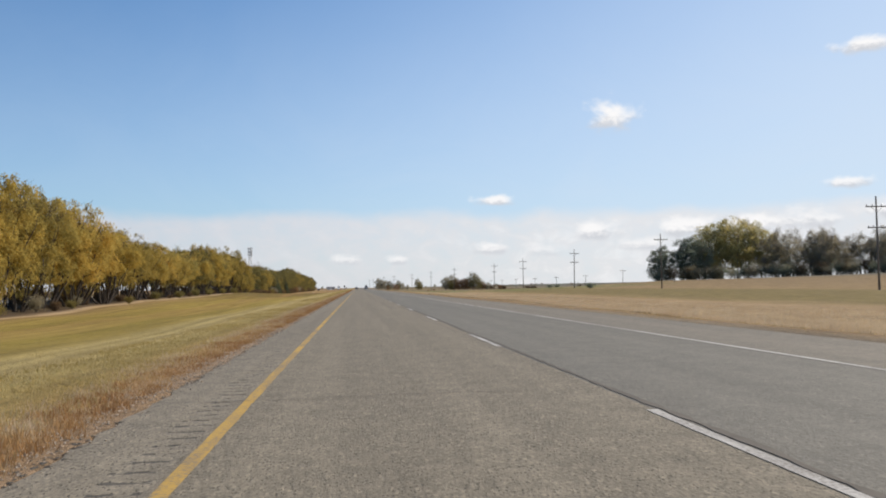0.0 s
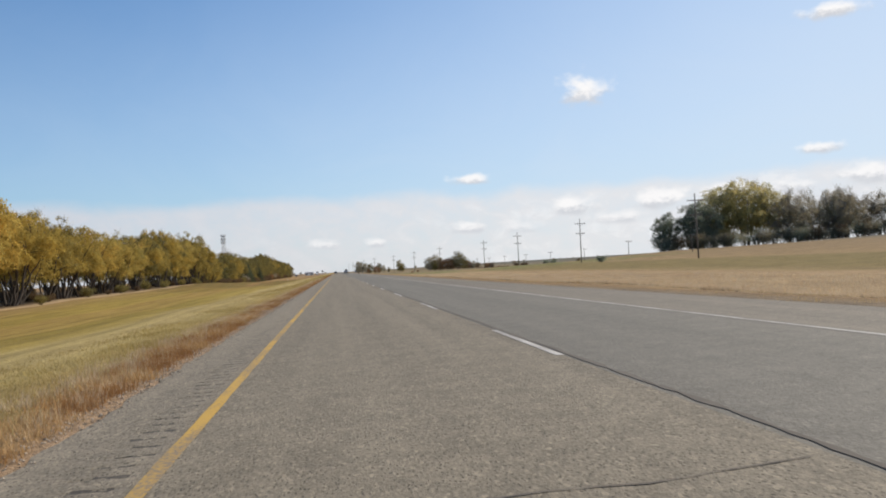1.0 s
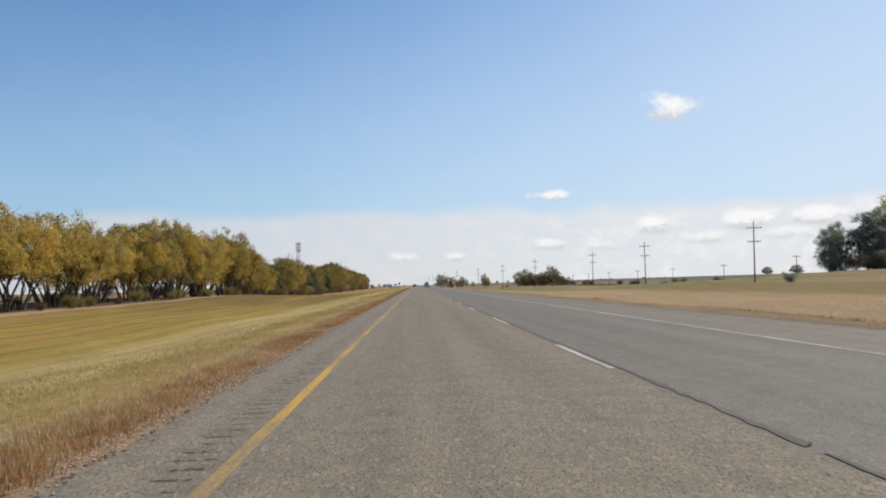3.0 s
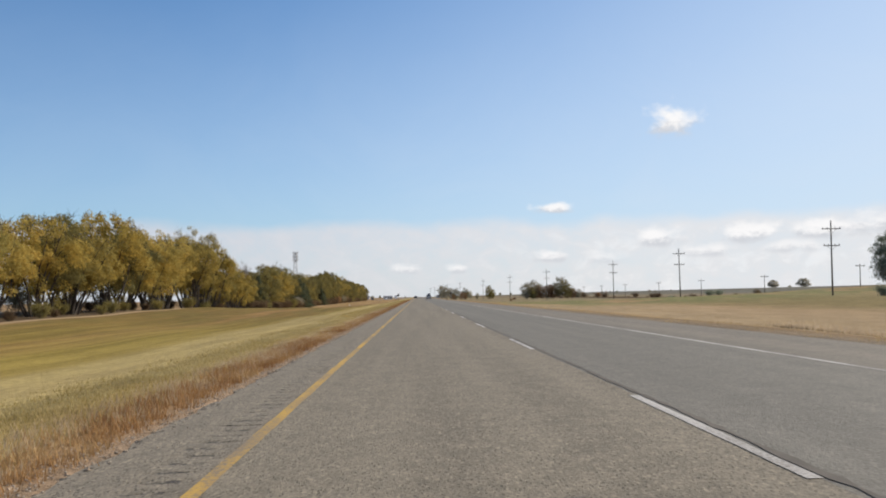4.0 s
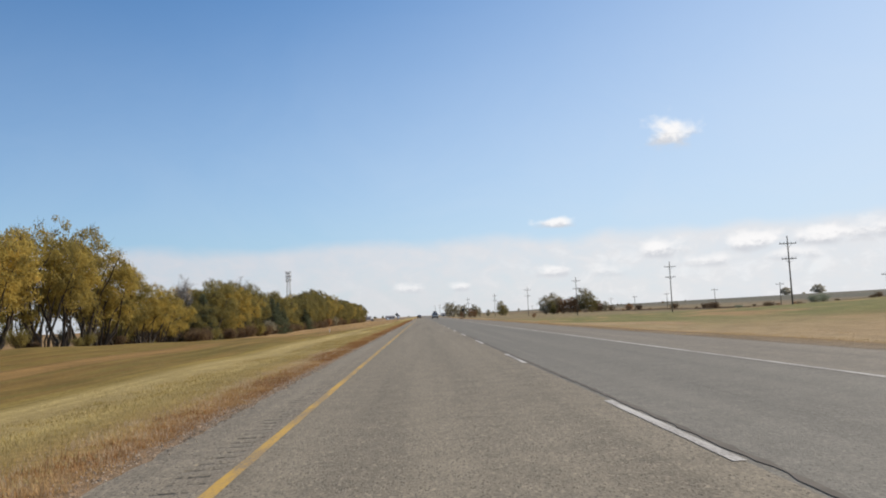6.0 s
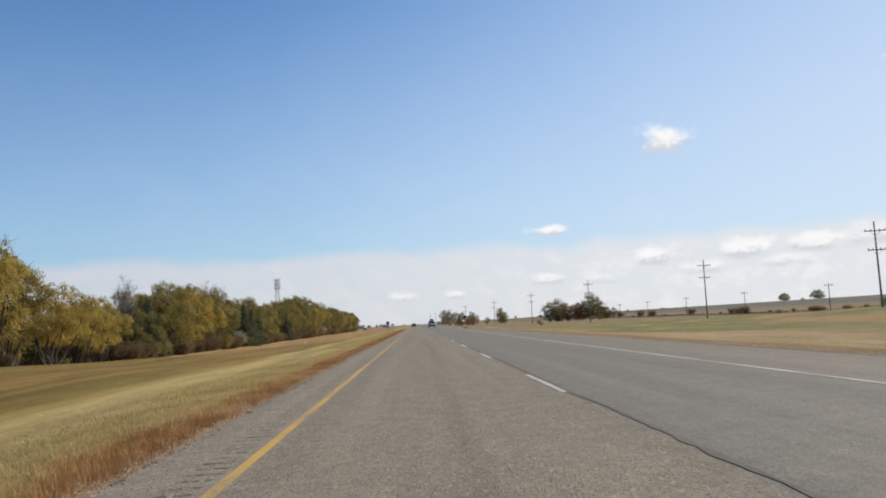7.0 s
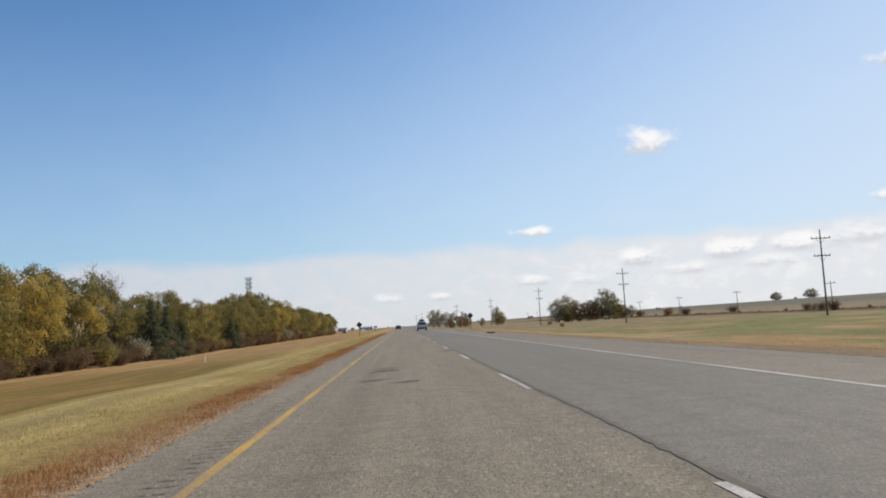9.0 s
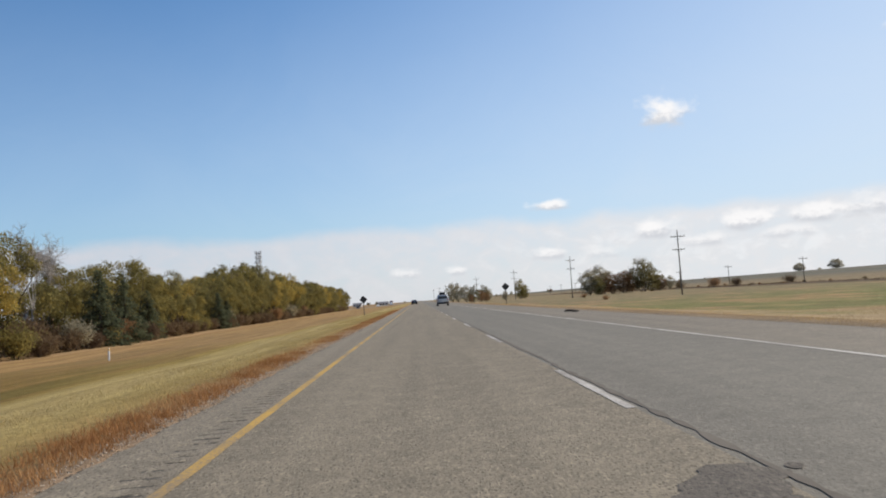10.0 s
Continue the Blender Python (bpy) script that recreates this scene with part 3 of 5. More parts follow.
# ---- trees ----
class Bag:
    """Gathers faces for one mesh."""
    def __init__(self):
        self.v, self.f, self.n = [], [], 0

    def tube(self, pts, radii, sides=5):
        base = self.n
        pts = [np.asarray(p, float) for p in pts]
        for i, (p, r) in enumerate(zip(pts, radii)):
            d = pts[min(i + 1, len(pts) - 1)] - pts[max(i - 1, 0)]
            d = d / (np.linalg.norm(d) + 1e-9)
            a = np.cross(d, (0.3, 1.0, 0.2))
            a /= np.linalg.norm(a) + 1e-9
            b = np.cross(d, a)
            for k in range(sides):
                t = 2 * math.pi * k / sides
                self.v.append(p + r * (math.cos(t) * a + math.sin(t) * b))
        for i in range(len(pts) - 1):
            for k in range(sides):
                k2 = (k + 1) % sides
                o = base + i * sides
                self.f.append((o + k, o + k2, o + sides + k2, o + sides + k))
        self.n += len(pts) * sides

    def cards(self, centres, ups, length, width, rng, out=None):
        """Small leaf sprays, each a lozenge; out: the way that they face."""
        n = len(centres)
        a = rng.normal(size=(n, 3)) if out is None else np.cross(out, ups)
        a -= (a * ups).sum(1, keepdims=True) * ups
        a /= np.linalg.norm(a, axis=1, keepdims=True) + 1e-9
        L = (length * rng.uniform(0.6, 1.3, n))[:, None]
        W = (width * rng.uniform(0.6, 1.3, n))[:, None]
        p = centres
        q = np.stack([p - ups * L * 0.5, p + a * W * 0.5, p + ups * L * 0.5, p - a * W * 0.5], 1).reshape(-1, 3)
        self.v.extend(q)
        o = self.n + 4 * np.arange(n)
        self.f.extend(np.stack([o, o + 1, o + 2, o + 3], 1).tolist())
        self.n += 4 * n

    def mesh(self, name, mat, smooth=False):
        me = mesh(name, self.v, self.f, mat)
        if smooth:
            me.polygons.foreach_set("use_smooth", [True] * len(me.polygons))
        return me


def limbs(bag, rng, p, d, length, r, depth, tips, spread=0.6, lift=0.15, sides=5, kids=(2, 4)):
    """A limb and the branches on it, tapering; notes the places where leaves sit."""
    pts, rad = [np.array(p, float)], [r]
    d = np.array(d, float)
    k = 4
    for i in range(k):
        d = d + rng.normal(size=3) * 0.16 + np.array((0, 0, lift * 0.4))
        d /= np.linalg.norm(d)
        pts.append(pts[-1] + d * length / k)
        rad.append(r * (1 - 0.62 * (i + 1) / k))
    bag.tube(pts, rad, sides)
    if depth <= 1:
        tips += [pts[-1], pts[-2], pts[2]]
    else:
        tips.append(pts[-1])
    if depth == 0:
        return
    for _ in range(rng.integers(*kids)):
        j = rng.integers(2, k + 1)
        nd = d + rng.normal(size=3) * spread
        nd[2] += lift
        nd /= np.linalg.norm(nd)
        limbs(bag, rng, pts[j], nd, length * rng.uniform(0.55, 0.8), rad[j] * 0.75, depth - 1, tips, spread, lift, max(3, sides - 1), kids)


def willow(seed, h=10.0, width=4.5, mat="willow", clumps=125, per=150, base=2.4, leaf_l=0.24, leaf_w=0.125, big=0.8, gaps=0.12, stems=(4, 7), wisps=0.35, bark="bark"):
    """A leaning, many-stemmed tree: boughs branch out to drooping leaf clumps, with gaps between them and thin twigs on top."""
    rng = np.random.default_rng(seed)
    wood, leaf = Bag(), Bag()
    half = (h - base) / 2
    nodes, thick = [], []
    count = int(rng.integers(*stems))
    turn = rng.uniform(0, 6.28)
    for s in range(count):
        a = turn + 2 * math.pi * (s + rng.uniform(-0.3, 0.3)) / count
        reach, top = width * rng.uniform(0.25, 0.8), h * rng.uniform(0.55, 0.82)
        bend = rng.uniform(0.7, 1.5)
        r0 = rng.uniform(0.085, 0.17) * h / 10
        foot = np.array((math.cos(a) * 0.4, math.sin(a) * 0.4, -0.3))
        pts, rad = [], []
        sway = rng.normal(size=2) * 0.4
        for i in range(9):
            t = i / 8
            p = foot + np.array((math.cos(a) * reach * t ** bend + sway[0] * math.sin(4 * t), math.sin(a) * reach * t ** bend + sway[1] * math.sin(5 * t), (top + 0.3) * t))
            p[:2] += rng.normal(size=2) * 0.10
            pts.append(p)
            rad.append(r0 * (1 - 0.82 * t))
            if t > 0.22:
                nodes.append(p)
                thick.append(rad[-1])
        wood.tube(pts, rad, 6)
    # boughs arch out into domes; the clumps sit on the domes' upper and outer sides
    domes, cents, tries = [], [], 0
    off = Vector((seed * 3.7, seed * 1.9, seed * 0.7))
    size = big * 2.3
    want = max(8, clumps // 14)
    while len(domes) < want and tries < 5000:
        tries += 1
        rad = size * rng.uniform(0.7, 1.2)
        u = rng.normal(size=3)
        u /= np.linalg.norm(u)
        t = rng.uniform(0.1, 1.0) ** 0.45
        c = np.array((u[0] * t * max(0.3, width - rad * 0.85), u[1] * t * max(0.3, width - rad * 0.85), base + half + u[2] * t * max(0.3, half - rad * 0.6)))
        lim = width * (1.0 - 0.42 * max(0.0, (c[2] - base - half) / half))
        if math.hypot(c[0], c[1]) + rad * 0.7 > lim:
            continue
        if all(np.linalg.norm(c - o) > 0.62 * (rad + r0) * (0.8 if tries > 2000 else 1.0) for o, r0 in domes):
            domes.append((c, rad))
    for c, rad in domes:
        out = np.array((c[0], c[1], 0.0)) / width * 0.8 + np.array((0, 0, 0.55))
        for _ in range(int(round(clumps / len(domes) * (rad / size) ** 2))):
            g = rng.normal(size=3) + out
            g /= np.linalg.norm(g)
            p = c + g * rad * rng.uniform(0.55, 1.0) * np.array((1, 1, 0.85))
            if noise.noise(Vector(p) * 0.5 + off) > -gaps - 0.1:
                cents.append(p)
    cents.sort(key=lambda c: float(np.hypot(np.hypot(c[0], c[1]), c[2] - base)))
    for c in cents:
        arr = np.array(nodes)
        far = np.linalg.norm(arr - c, axis=1) + 1.3 * np.maximum(0, arr[:, 2] - c[2] + 0.2)
        k = int(np.argmin(far))
        n0, reach = arr[k], float(np.linalg.norm(arr[k] - c))
        mid = (n0 + c) / 2 + np.array((0, 0, 0.14 * reach)) + rng.normal(size=3) * 0.08 * reach
        r = min(thick[k] * 0.72, 0.022 + 0.02 * reach)
        wood.tube([n0, mid, c], [r, r * 0.75, 0.013], 4)
        nodes += [mid, c]
        thick += [r * 0.8, r * 0.6]
        rad = big * rng.uniform(0.55, 1.2)
        m = int(per * (rad / big) ** 2)
        if c[2] > base + half * 1.25 and rng.random() < wisps:
            m = int(m * 0.35)
            for _ in range(7):
                e = c + np.array((*rng.normal(size=2) * 0.55, rng.uniform(0.3, 1.2))) * big
                wood.tube([c, (c + e) / 2 + rng.normal(size=3) * 0.07, e], [0.02, 0.014, 0.007], 3)
        g = rng.normal(size=(m, 3))
        g[:, 2] += 0.25
        g /= np.linalg.norm(g, axis=1, keepdims=True)
        rr = rng.uniform(0.15, 1.0, m) ** 0.5 * np.where(rng.random(m) < 0.12, 1.3, 1.0)
        q = g * (rr * rad)[:, None]
        q[:, 2] *= 0.72
        q[:, 2] -= 0.45 * (q[:, 0] ** 2 + q[:, 1] ** 2) / rad
        q += c
        face = g + rng.normal(size=(m, 3)) * 0.45
        face /= np.linalg.norm(face, axis=1, keepdims=True) + 1e-9
        up = rng.normal(size=(m, 3)) * 0.5 + np.array((0, 0, -1.0))
        up -= (up * face).sum(1, keepdims=True) * face
        up /= np.linalg.norm(up, axis=1, keepdims=True) + 1e-9
        leaf.cards(q, up, leaf_l, leaf_w, rng, face)
    return wood.mesh("trunk", M[bark], True), leaf.mesh("crown", M[mat])


def bare(seed, h=9.0, mat="bark_grey", leafmat="grey_leaf", leaves=900, stems=1, spread=0.55, lean=0.12, depth=4, lift=0.28):
    """A tree that has shed most of its leaves."""
    rng = np.random.default_rng(seed)
    wood, tips = Bag(), []
    for s in range(stems):
        d = np.array((rng.normal() * lean, rng.normal() * lean, 1.0))
        limbs(wood, rng, (rng.normal() * 0.2 * (stems > 1), rng.normal() * 0.2 * (stems > 1), -0.3), d / np.linalg.norm(d), h * 0.42, h * 0.018, depth, tips, spread, lift, 5, (2, 4))
    for t in list(tips):
        for _ in range(3):
            e = t + rng.normal(size=3) * 0.5 + np.array((0, 0, 0.3))
            wood.tube([t, (t + e) / 2 + rng.normal(size=3) * 0.06, e], [0.022, 0.016, 0.008], 3)
    leaf = Bag()
    if leaves:
        c = np.array(tips)[rng.integers(0, len(tips), leaves)] + rng.normal(size=(leaves, 3)) * 0.45
        up = rng.normal(size=(leaves, 3))
        up /= np.linalg.norm(up, axis=1, keepdims=True)
        leaf.cards(c, up, 0.26, 0.15, rng)
    return wood.mesh("trunk", M[mat], True), (leaf.mesh("crown", M[leafmat]) if leaves else None)


def spruce(seed, h=9.0, width=2.4, mat="spruce_leaf"):
    rng = np.random.default_rng(seed)
    wood, leaf = Bag(), Bag()
    wood.tube([(0, 0, -0.3), (0.05, 0, h * 0.5), (0, 0, h)], [0.2, 0.12, 0.02], 7)
    z = 0.5
    while z < h - 0.1:
        t = 1 - z / h
        n = int(5 + 7 * t)
        for k in range(n):
            a = rng.uniform(0, 2 * math.pi)
            L = (width * t ** 0.85 + 0.15) * rng.uniform(0.7, 1.15)
            end = np.array((math.cos(a) * L, math.sin(a) * L, z - 0.22 * L + 0.1))
            root = np.array((0, 0, z))
            wood.tube([root, (root + end) / 2 + np.array((0, 0, 0.05)), end], [0.035, 0.022, 0.008], 3)
            m = int(16 * L) + 6
            s = rng.uniform(0.15, 1.0, (m, 1))
            q = root + (end - root) * s + rng.normal(size=(m, 3)) * 0.13
            up = (end - root)[None, :] / (L + 1e-6) + rng.normal(size=(m, 3)) * 0.5
            up[:, 2] -= 0.3
            up /= np.linalg.norm(up, axis=1, keepdims=True)
            leaf.cards(q, up, 0.36, 0.13, rng)
        z += 0.34
    return wood.mesh("trunk", M["bark"], True), leaf.mesh("crown", M[mat])


def shrub(seed, h=2.0, width=1.6, mat="brush", leaves=1500):
    rng = np.random.default_rng(seed)
    wood, leaf = Bag(), Bag()
    tips = []
    for _ in range(14):
        a = rng.uniform(0, 2 * math.pi)
        e = np.array((math.cos(a) * width * rng.uniform(0.2, 0.9), math.sin(a) * width * rng.uniform(0.2, 0.9), h * rng.uniform(0.55, 1.0)))
        b = e * np.array((0.15, 0.15, 0))
        b[2] = -0.1
        m = (e + b) / 2 + rng.normal(size=3) * 0.12
        wood.tube([b, m, e], [0.03, 0.02, 0.008], 4)
        tips += [m, e, (m + e) / 2, e * 0.9]
    c = np.array(tips)[rng.integers(0, len(tips), leaves)] + rng.normal(size=(leaves, 3)) * np.array((0.34, 0.34, 0.28)) * width / 1.6
    c[:, 2] = np.abs(c[:, 2])
    up = rng.normal(size=(leaves, 3)) + np.array((0, 0, 0.5))
    up /= np.linalg.norm(up, axis=1, keepdims=True)
    leaf.cards(c, up, 0.26, 0.12, rng)
    return wood.mesh("stem", M["bark"], True), leaf.mesh("foliage", M[mat])


def plant(name, meshes, x, y, rz, s, label, cat, group="", names=("trunk", "crown"), sink=0.0, sz=None, leaf=""):
    base = new(name)
    base.empty_display_size = 0.3
    base.matrix_basis = Matrix.LocRotScale((x, y, hz(x, y) - sink), Euler((0, 0, rz)), (s, s, sz or s))
    for nm, me in zip(names, meshes):
        if me:
            ob = part(nm, me, base)
            if leaf and nm == "crown":
                ob.material_slots[0].link = "OBJECT"
                ob.material_slots[0].material = M[leaf]
    return tagged(base, label, cat, group)


ROW_Y = (60, 103, 127, 137, 151, 169, 194, 205, 220, 236, 250, 262, 275, 282, 294, 301, 312, 326, 333, 339, 345, 350, 358, 368, 382, 395, 400, 406, 415, 432, 450, 459, 470, 480, 502, 523, 540, 580, 605, 677, 748, 775)
ROW_H = (16.4, 16.6, 16.2, 13.6, 12.4, 11.9, 11.2, 10.8, 11.4, 12.8, 12.0, 13.2, 14.6, 15.0, 13.6, 9.6, 8.0, 8.2, 8.0, 6.6, 8.6, 11.6, 13.0, 12.2, 13.4, 11.0, 8.0, 8.8, 10.6, 12.0, 11.0, 9.3, 10.8, 11.8, 13.7, 14.9, 14.4, 13.2, 12.8, 12.4, 11.8, 10.4)


def build_left_row():
    rng = np.random.default_rng(11)
    kinds = [willow(21 + i, 10.0, 5.0 + 0.4 * (i % 3), "willow", 270, 112, (2.4, 1.3, 1.8)[i % 3], stems=(7, 11)) for i in range(6)]
    low = [willow(31 + i, 10.0, 5.2, "willow", 280, 112, 0.7, stems=(6, 9)) for i in range(3)]
    greens = [willow(41 + i, 10.0, 5.0, "willow_green", 290, 112, 0.7, gaps=0.18, wisps=0.25) for i in range(4)]
    y = 60.0
    while y < 770:
        far = y > 335
        me = (greens if (rng.random() < (0.85 if far else 0.15 if y > 150 else 0.0)) else (low if y < 140 else kinds))
        k = rng.integers(0, len(me))
        hh = float(np.interp(y, ROW_Y, ROW_H)) / 10.0 * rng.uniform(0.94, 1.05)
        s = min(hh, 1.25) * rng.uniform(0.92, 1.1)
        if not (336 < y < 343 or 387 < y < 407):
            plant("willow_tree", me[k], (-45.5 if 398 < y < 432 else -42.0) + rng.normal() * 0.9, y, rng.uniform(0, 6.28), s,
                  "spreading willow with green-gold autumn leaves and dark stems" if me is greens else "leaning willow with yellow-olive autumn leaves and dark stems", "tree", "willow row beside the highway", sz=hh, leaf="willow_olive" if me is not greens and rng.random() < np.interp(y, (60, 190, 280), (0.25, 0.4, 0.95)) else "")
        y += rng.uniform(6.0, 8.2) * (1.1 if y > 500 else 0.82 if y < 325 else 1)
    y = 66.0
    while y < 760:
        k = rng.integers(0, len(kinds))
        hh = float(np.interp(y, ROW_Y, ROW_H)) / 10.0 * rng.uniform(0.85, 1.0)
        if not 386 < y < 432:
            plant("willow_tree", kinds[k], -50 + rng.normal(), y, rng.uniform(0, 6.28), min(hh, 1.2), "willow in the rear rank with yellowing leaves", "tree", "willow row beside the highway", sz=hh)
        y += rng.uniform(9, 13) if y > 335 else rng.uniform(18, 30)
    sh = [shrub(61 + i, 1.7 + 0.35 * i, 1.6 + 0.12 * i, m, 2200) for i, m in enumerate(("brush", "brush", "willow_green", "rust_leaf", "grey_leaf"))]
    y = 60.0
    while y < 765:
        dense = y > 318
        k = int(rng.choice(5, p=(0.46, 0.34, 0.15, 0.02, 0.03) if dense else (0.26, 0.2, 0.5, 0.0, 0.04)))
        plant("brush_shrub", sh[k], -38.9 + rng.normal() * (0.9 if dense else 1.3), y, rng.uniform(0, 6.28), (rng.uniform(0.85, 1.2) if dense else rng.uniform(0.3, 0.65)),
              ("dry brown", "dry brown", "green-gold", "russet", "grey")[k] + " brush under the willows", "shrub", "brush under the willow row", ("stem", "foliage"))
        y += rng.uniform(2.0, 3.8) if dense else rng.uniform(4.0, 10.0)
    y = 60.0
    while y < 765:
        k = int(rng.choice(5, p=(0.48, 0.38, 0.1, 0.0, 0.04)))
        plant("understorey_bush", sh[k], -46.5 + rng.normal() * 1.2, y, rng.uniform(0, 6.28), rng.uniform(1.3, 2.2) * (0.5 if 130 < y < 310 else 0.7 if y < 131 else 1.0),
              ("dry brown", "dry brown", "green-gold", "russet", "grey")[k] + " brush behind the willow stems", "shrub", "brush under the willow row", ("stem", "foliage"))
        y += rng.uniform(4.0, 6.0) * (1.35 if 130 < y < 310 else 1.0)
    bm_ = [bare(71 + i, 13.0, "bark_pale", "grey_leaf", 0, 3, 0.3, 0.1, 4, 0.55) for i in range(2)]
    for x, y, s in ((-46, 347, 0.95), (-45, 403, 1.1), (-46, 409, 1.05), (-44.5, 110, 1.05)):
        plant("bare_poplar", bm_[rng.integers(0, 2)], x, y, rng.uniform(0, 6.28), s, "leafless pale grey poplar behind the willows", "tree")
    sp = spruce(81, 7.5, 3.1)
    for x, y, s in ((-38.8, 408, 1.25), (-38.8, 417, 1.15), (-41, 345, 1.2), (-39.2, 428, 0.95), (-38.8, 471, 0.95), (-38.6, 477, 0.85)):
        plant("spruce_tree", sp, x, y, y, s, "dark green spruce among the willows", "tree")


def build_right_clump():
    rng = np.random.default_rng(12)
    dark = [willow(101 + i, 14.0, 4.6, "dark_leaf", 330, 56, 0.3, 0.38, 0.21, 1.15, 0.6, bark="bark_grey") for i in range(2)]
    gold = [willow(111 + i, 21.0, 7.6, "gold", 430, 56, 1.2, 0.46, 0.26, 1.5, 0.6, (3, 5), bark="bark_grey") for i in range(2)]
    dense = [willow(115 + i, 15.0, 5.2, "grey_leaf", 190, 42, 0.8, 0.38, 0.2, 1.3, 0.25, wisps=0.7, bark="bark_grey") for i in range(2)]
    grey = [bare(121 + i, 15.0, "bark_grey", "grey_leaf", 3000, 2, 0.6, 0.15, 4) for i in range(3)]
    for x, y, s in ((120, 334, 0.95), (124, 338, 1.08), (130, 332, 1.25), (134, 336, 1.32), (138, 334, 1.2)):
        plant("dark_tree", dark[rng.integers(0, 2)], x, y, rng.uniform(0, 6.28), s, "dense dark green tree at the grove's end", "tree", "grove across the field")
    for x, y, s in ((144, 342, 1.12), (150, 345, 1.26), (156, 341, 1.3), (162, 344, 1.24), (168, 342, 1.06)):
        plant("cottonwood_tree", gold[rng.integers(0, 2)], x, y, rng.uniform(0, 6.28), s, "tall cottonwood with golden autumn crown", "tree", "grove across the field")
    for k in range(110):
        t = k / 109
        x, y = 168 + 147 * t + rng.normal() * 2.5, 334 - 40 * t + rng.normal() * 6
        bushy = rng.random() < 0.55
        plant("bare_tree", (dense if bushy else grey)[rng.integers(0, 2 + (not bushy))], x, y, rng.uniform(0, 6.28), rng.uniform(1.0, 1.3),
              "brown tree with thinning autumn leaves" if bushy else "grey-brown tree that has shed most leaves", "tree", "grove across the field")
    sh = [shrub(131 + i, 3.2, 2.6, m, 1800) for i, m in enumerate(("dark_leaf", "grey_leaf", "brush"))]
    for k in range(100):
        t = k / 99
        x, y = 116 + 190 * t + rng.normal() * 2, 330 - 42 * t + rng.normal() * 2
        plant("undergrowth_bush", sh[(0, 1, 0, 2, 1)[k % 5]], x, y, rng.uniform(0, 6.28), rng.uniform(1.0, 1.6), "shaded undergrowth at the foot of the grove", "shrub", "undergrowth of the grove", ("stem", "foliage"))


def build_far_trees():
    rng = np.random.default_rng(13)
    rust = [willow(141 + i, 8.5, 3.9, m, 240, 58, 0.0, 0.32, 0.18, 0.95, 1.0, wisps=0.5) for i, m in enumerate(("rust_leaf", "grey_leaf", "thicket_leaf", "willow_green"))]
    for x, y, s, k in ((63, 612, 1.1, 1), (67.5, 616, 1.3, 1), (66, 610, 0.75, 3), (72, 613, 0.9, 0), (76, 612, 1.0, 0), (79, 615, 0.95, 0), (83, 612, 1.45, 2), (87, 614, 1.0, 3), (90, 615, 0.7, 0), (70, 620, 1.0, 0), (94, 616, 0.6, 1)):
        plant("thicket_tree", rust[k], x, y, rng.uniform(0, 6.28), s, ("russet", "grey-brown", "dark green", "faded green")[k] + " autumn tree in a small thicket", "tree", "thicket in the field")
    for x, y, s, k in ((50, 714, 0.85, 3), (52.5, 716, 0.6, 3), (23, 700, 0.75, 1), (20, 720, 0.85, 1), (26, 690, 0.7, 2), (30, 700, 0.5, 0), (33, 705, 0.45, 0), (36, 760, 0.75, 2), (42, 800, 0.6, 1), (24, 680, 0.35, 0), (18, 740, 0.9, 1), (40, 690, 0.4, 1)):
        plant("roadside_tree", rust[k], x, y, rng.uniform(0, 6.28), s, ("russet", "grey-brown", "dark green", "faded green")[k] + " tree beside the far highway", "tree", "trees beside the far highway", sz=s * 1.3)
    dome = willow(147, 8.5, 4.2, "haze_leaf", 300, 60, 0.0, 0.34, 0.2, 0.95, 2.0, wisps=0.1, bark="bark_grey")
    for x, y, s in ((1078, 2692, 4.4), (1028, 2377, 4.4), (1045, 2500, 1.4)):
        plant("field_tree", dome, x, y, rng.uniform(0, 6.28), s, "lone tree on the far rise, distance haze in its leaf colour", "tree", "lone trees on the rise", sink=4.0, sz=s * 0.72)
    # bushes on the low embankment and out in the field
    low = [shrub(151 + i, 2.0, 2.2, m, 1800) for i, m in enumerate(("brush", "dark_leaf", "rust_leaf"))]
    spots = [(92, 403, 0.6, 0), (93, 408, 0.6, 0), (94, 452, 0.9, 0), (95, 460, 0.8, 0), (96, 468, 0.7, 0), (95, 552, 1.0, 0), (96, 575, 1.2, 2), (96, 610, 1.0, 0), (97, 640, 1.2, 1), (79.8, 352, 0.72, 1), (84, 357, 0.72, 1), (66, 239, 0.7, 1),
             (92, 350, 0.5, 0), (88, 415, 0.55, 1), (105, 415, 0.55, 0), (110, 416, 0.5, 2), (49, 550, 0.5, 2), (39, 476, 0.4, 2), (110, 550, 1.0, 0)]
    for y in np.arange(360, 900, 14.0):
        spots.append((98 + rng.normal() * 1.5, y + rng.normal() * 3, rng.uniform(0.15, 0.35), int(rng.integers(0, 2)) * 2))
    for x, y, s, k in spots:
        plant("field_bush", low[k], x, y, rng.uniform(0, 6.28), s, ("dry brown", "dark green", "russet")[k] + " bush in the field", "shrub", "bushes in the field", ("stem", "foliage"))
    # skyline woods
    for k in range(60):
        x = -420 + 900 * k / 59 + rng.normal() * 8
        y = 1750 + rng.normal() * 120
        if -14 < x < 30:
            continue
        plant("skyline_tree", rust[int(rng.integers(0, 4))], x, y, rng.uniform(0, 6.28), rng.uniform(0.35, 0.7), "distant tree on the hazy skyline", "tree", "distant skyline trees")


build_left_row()
build_right_clump()
build_far_trees()


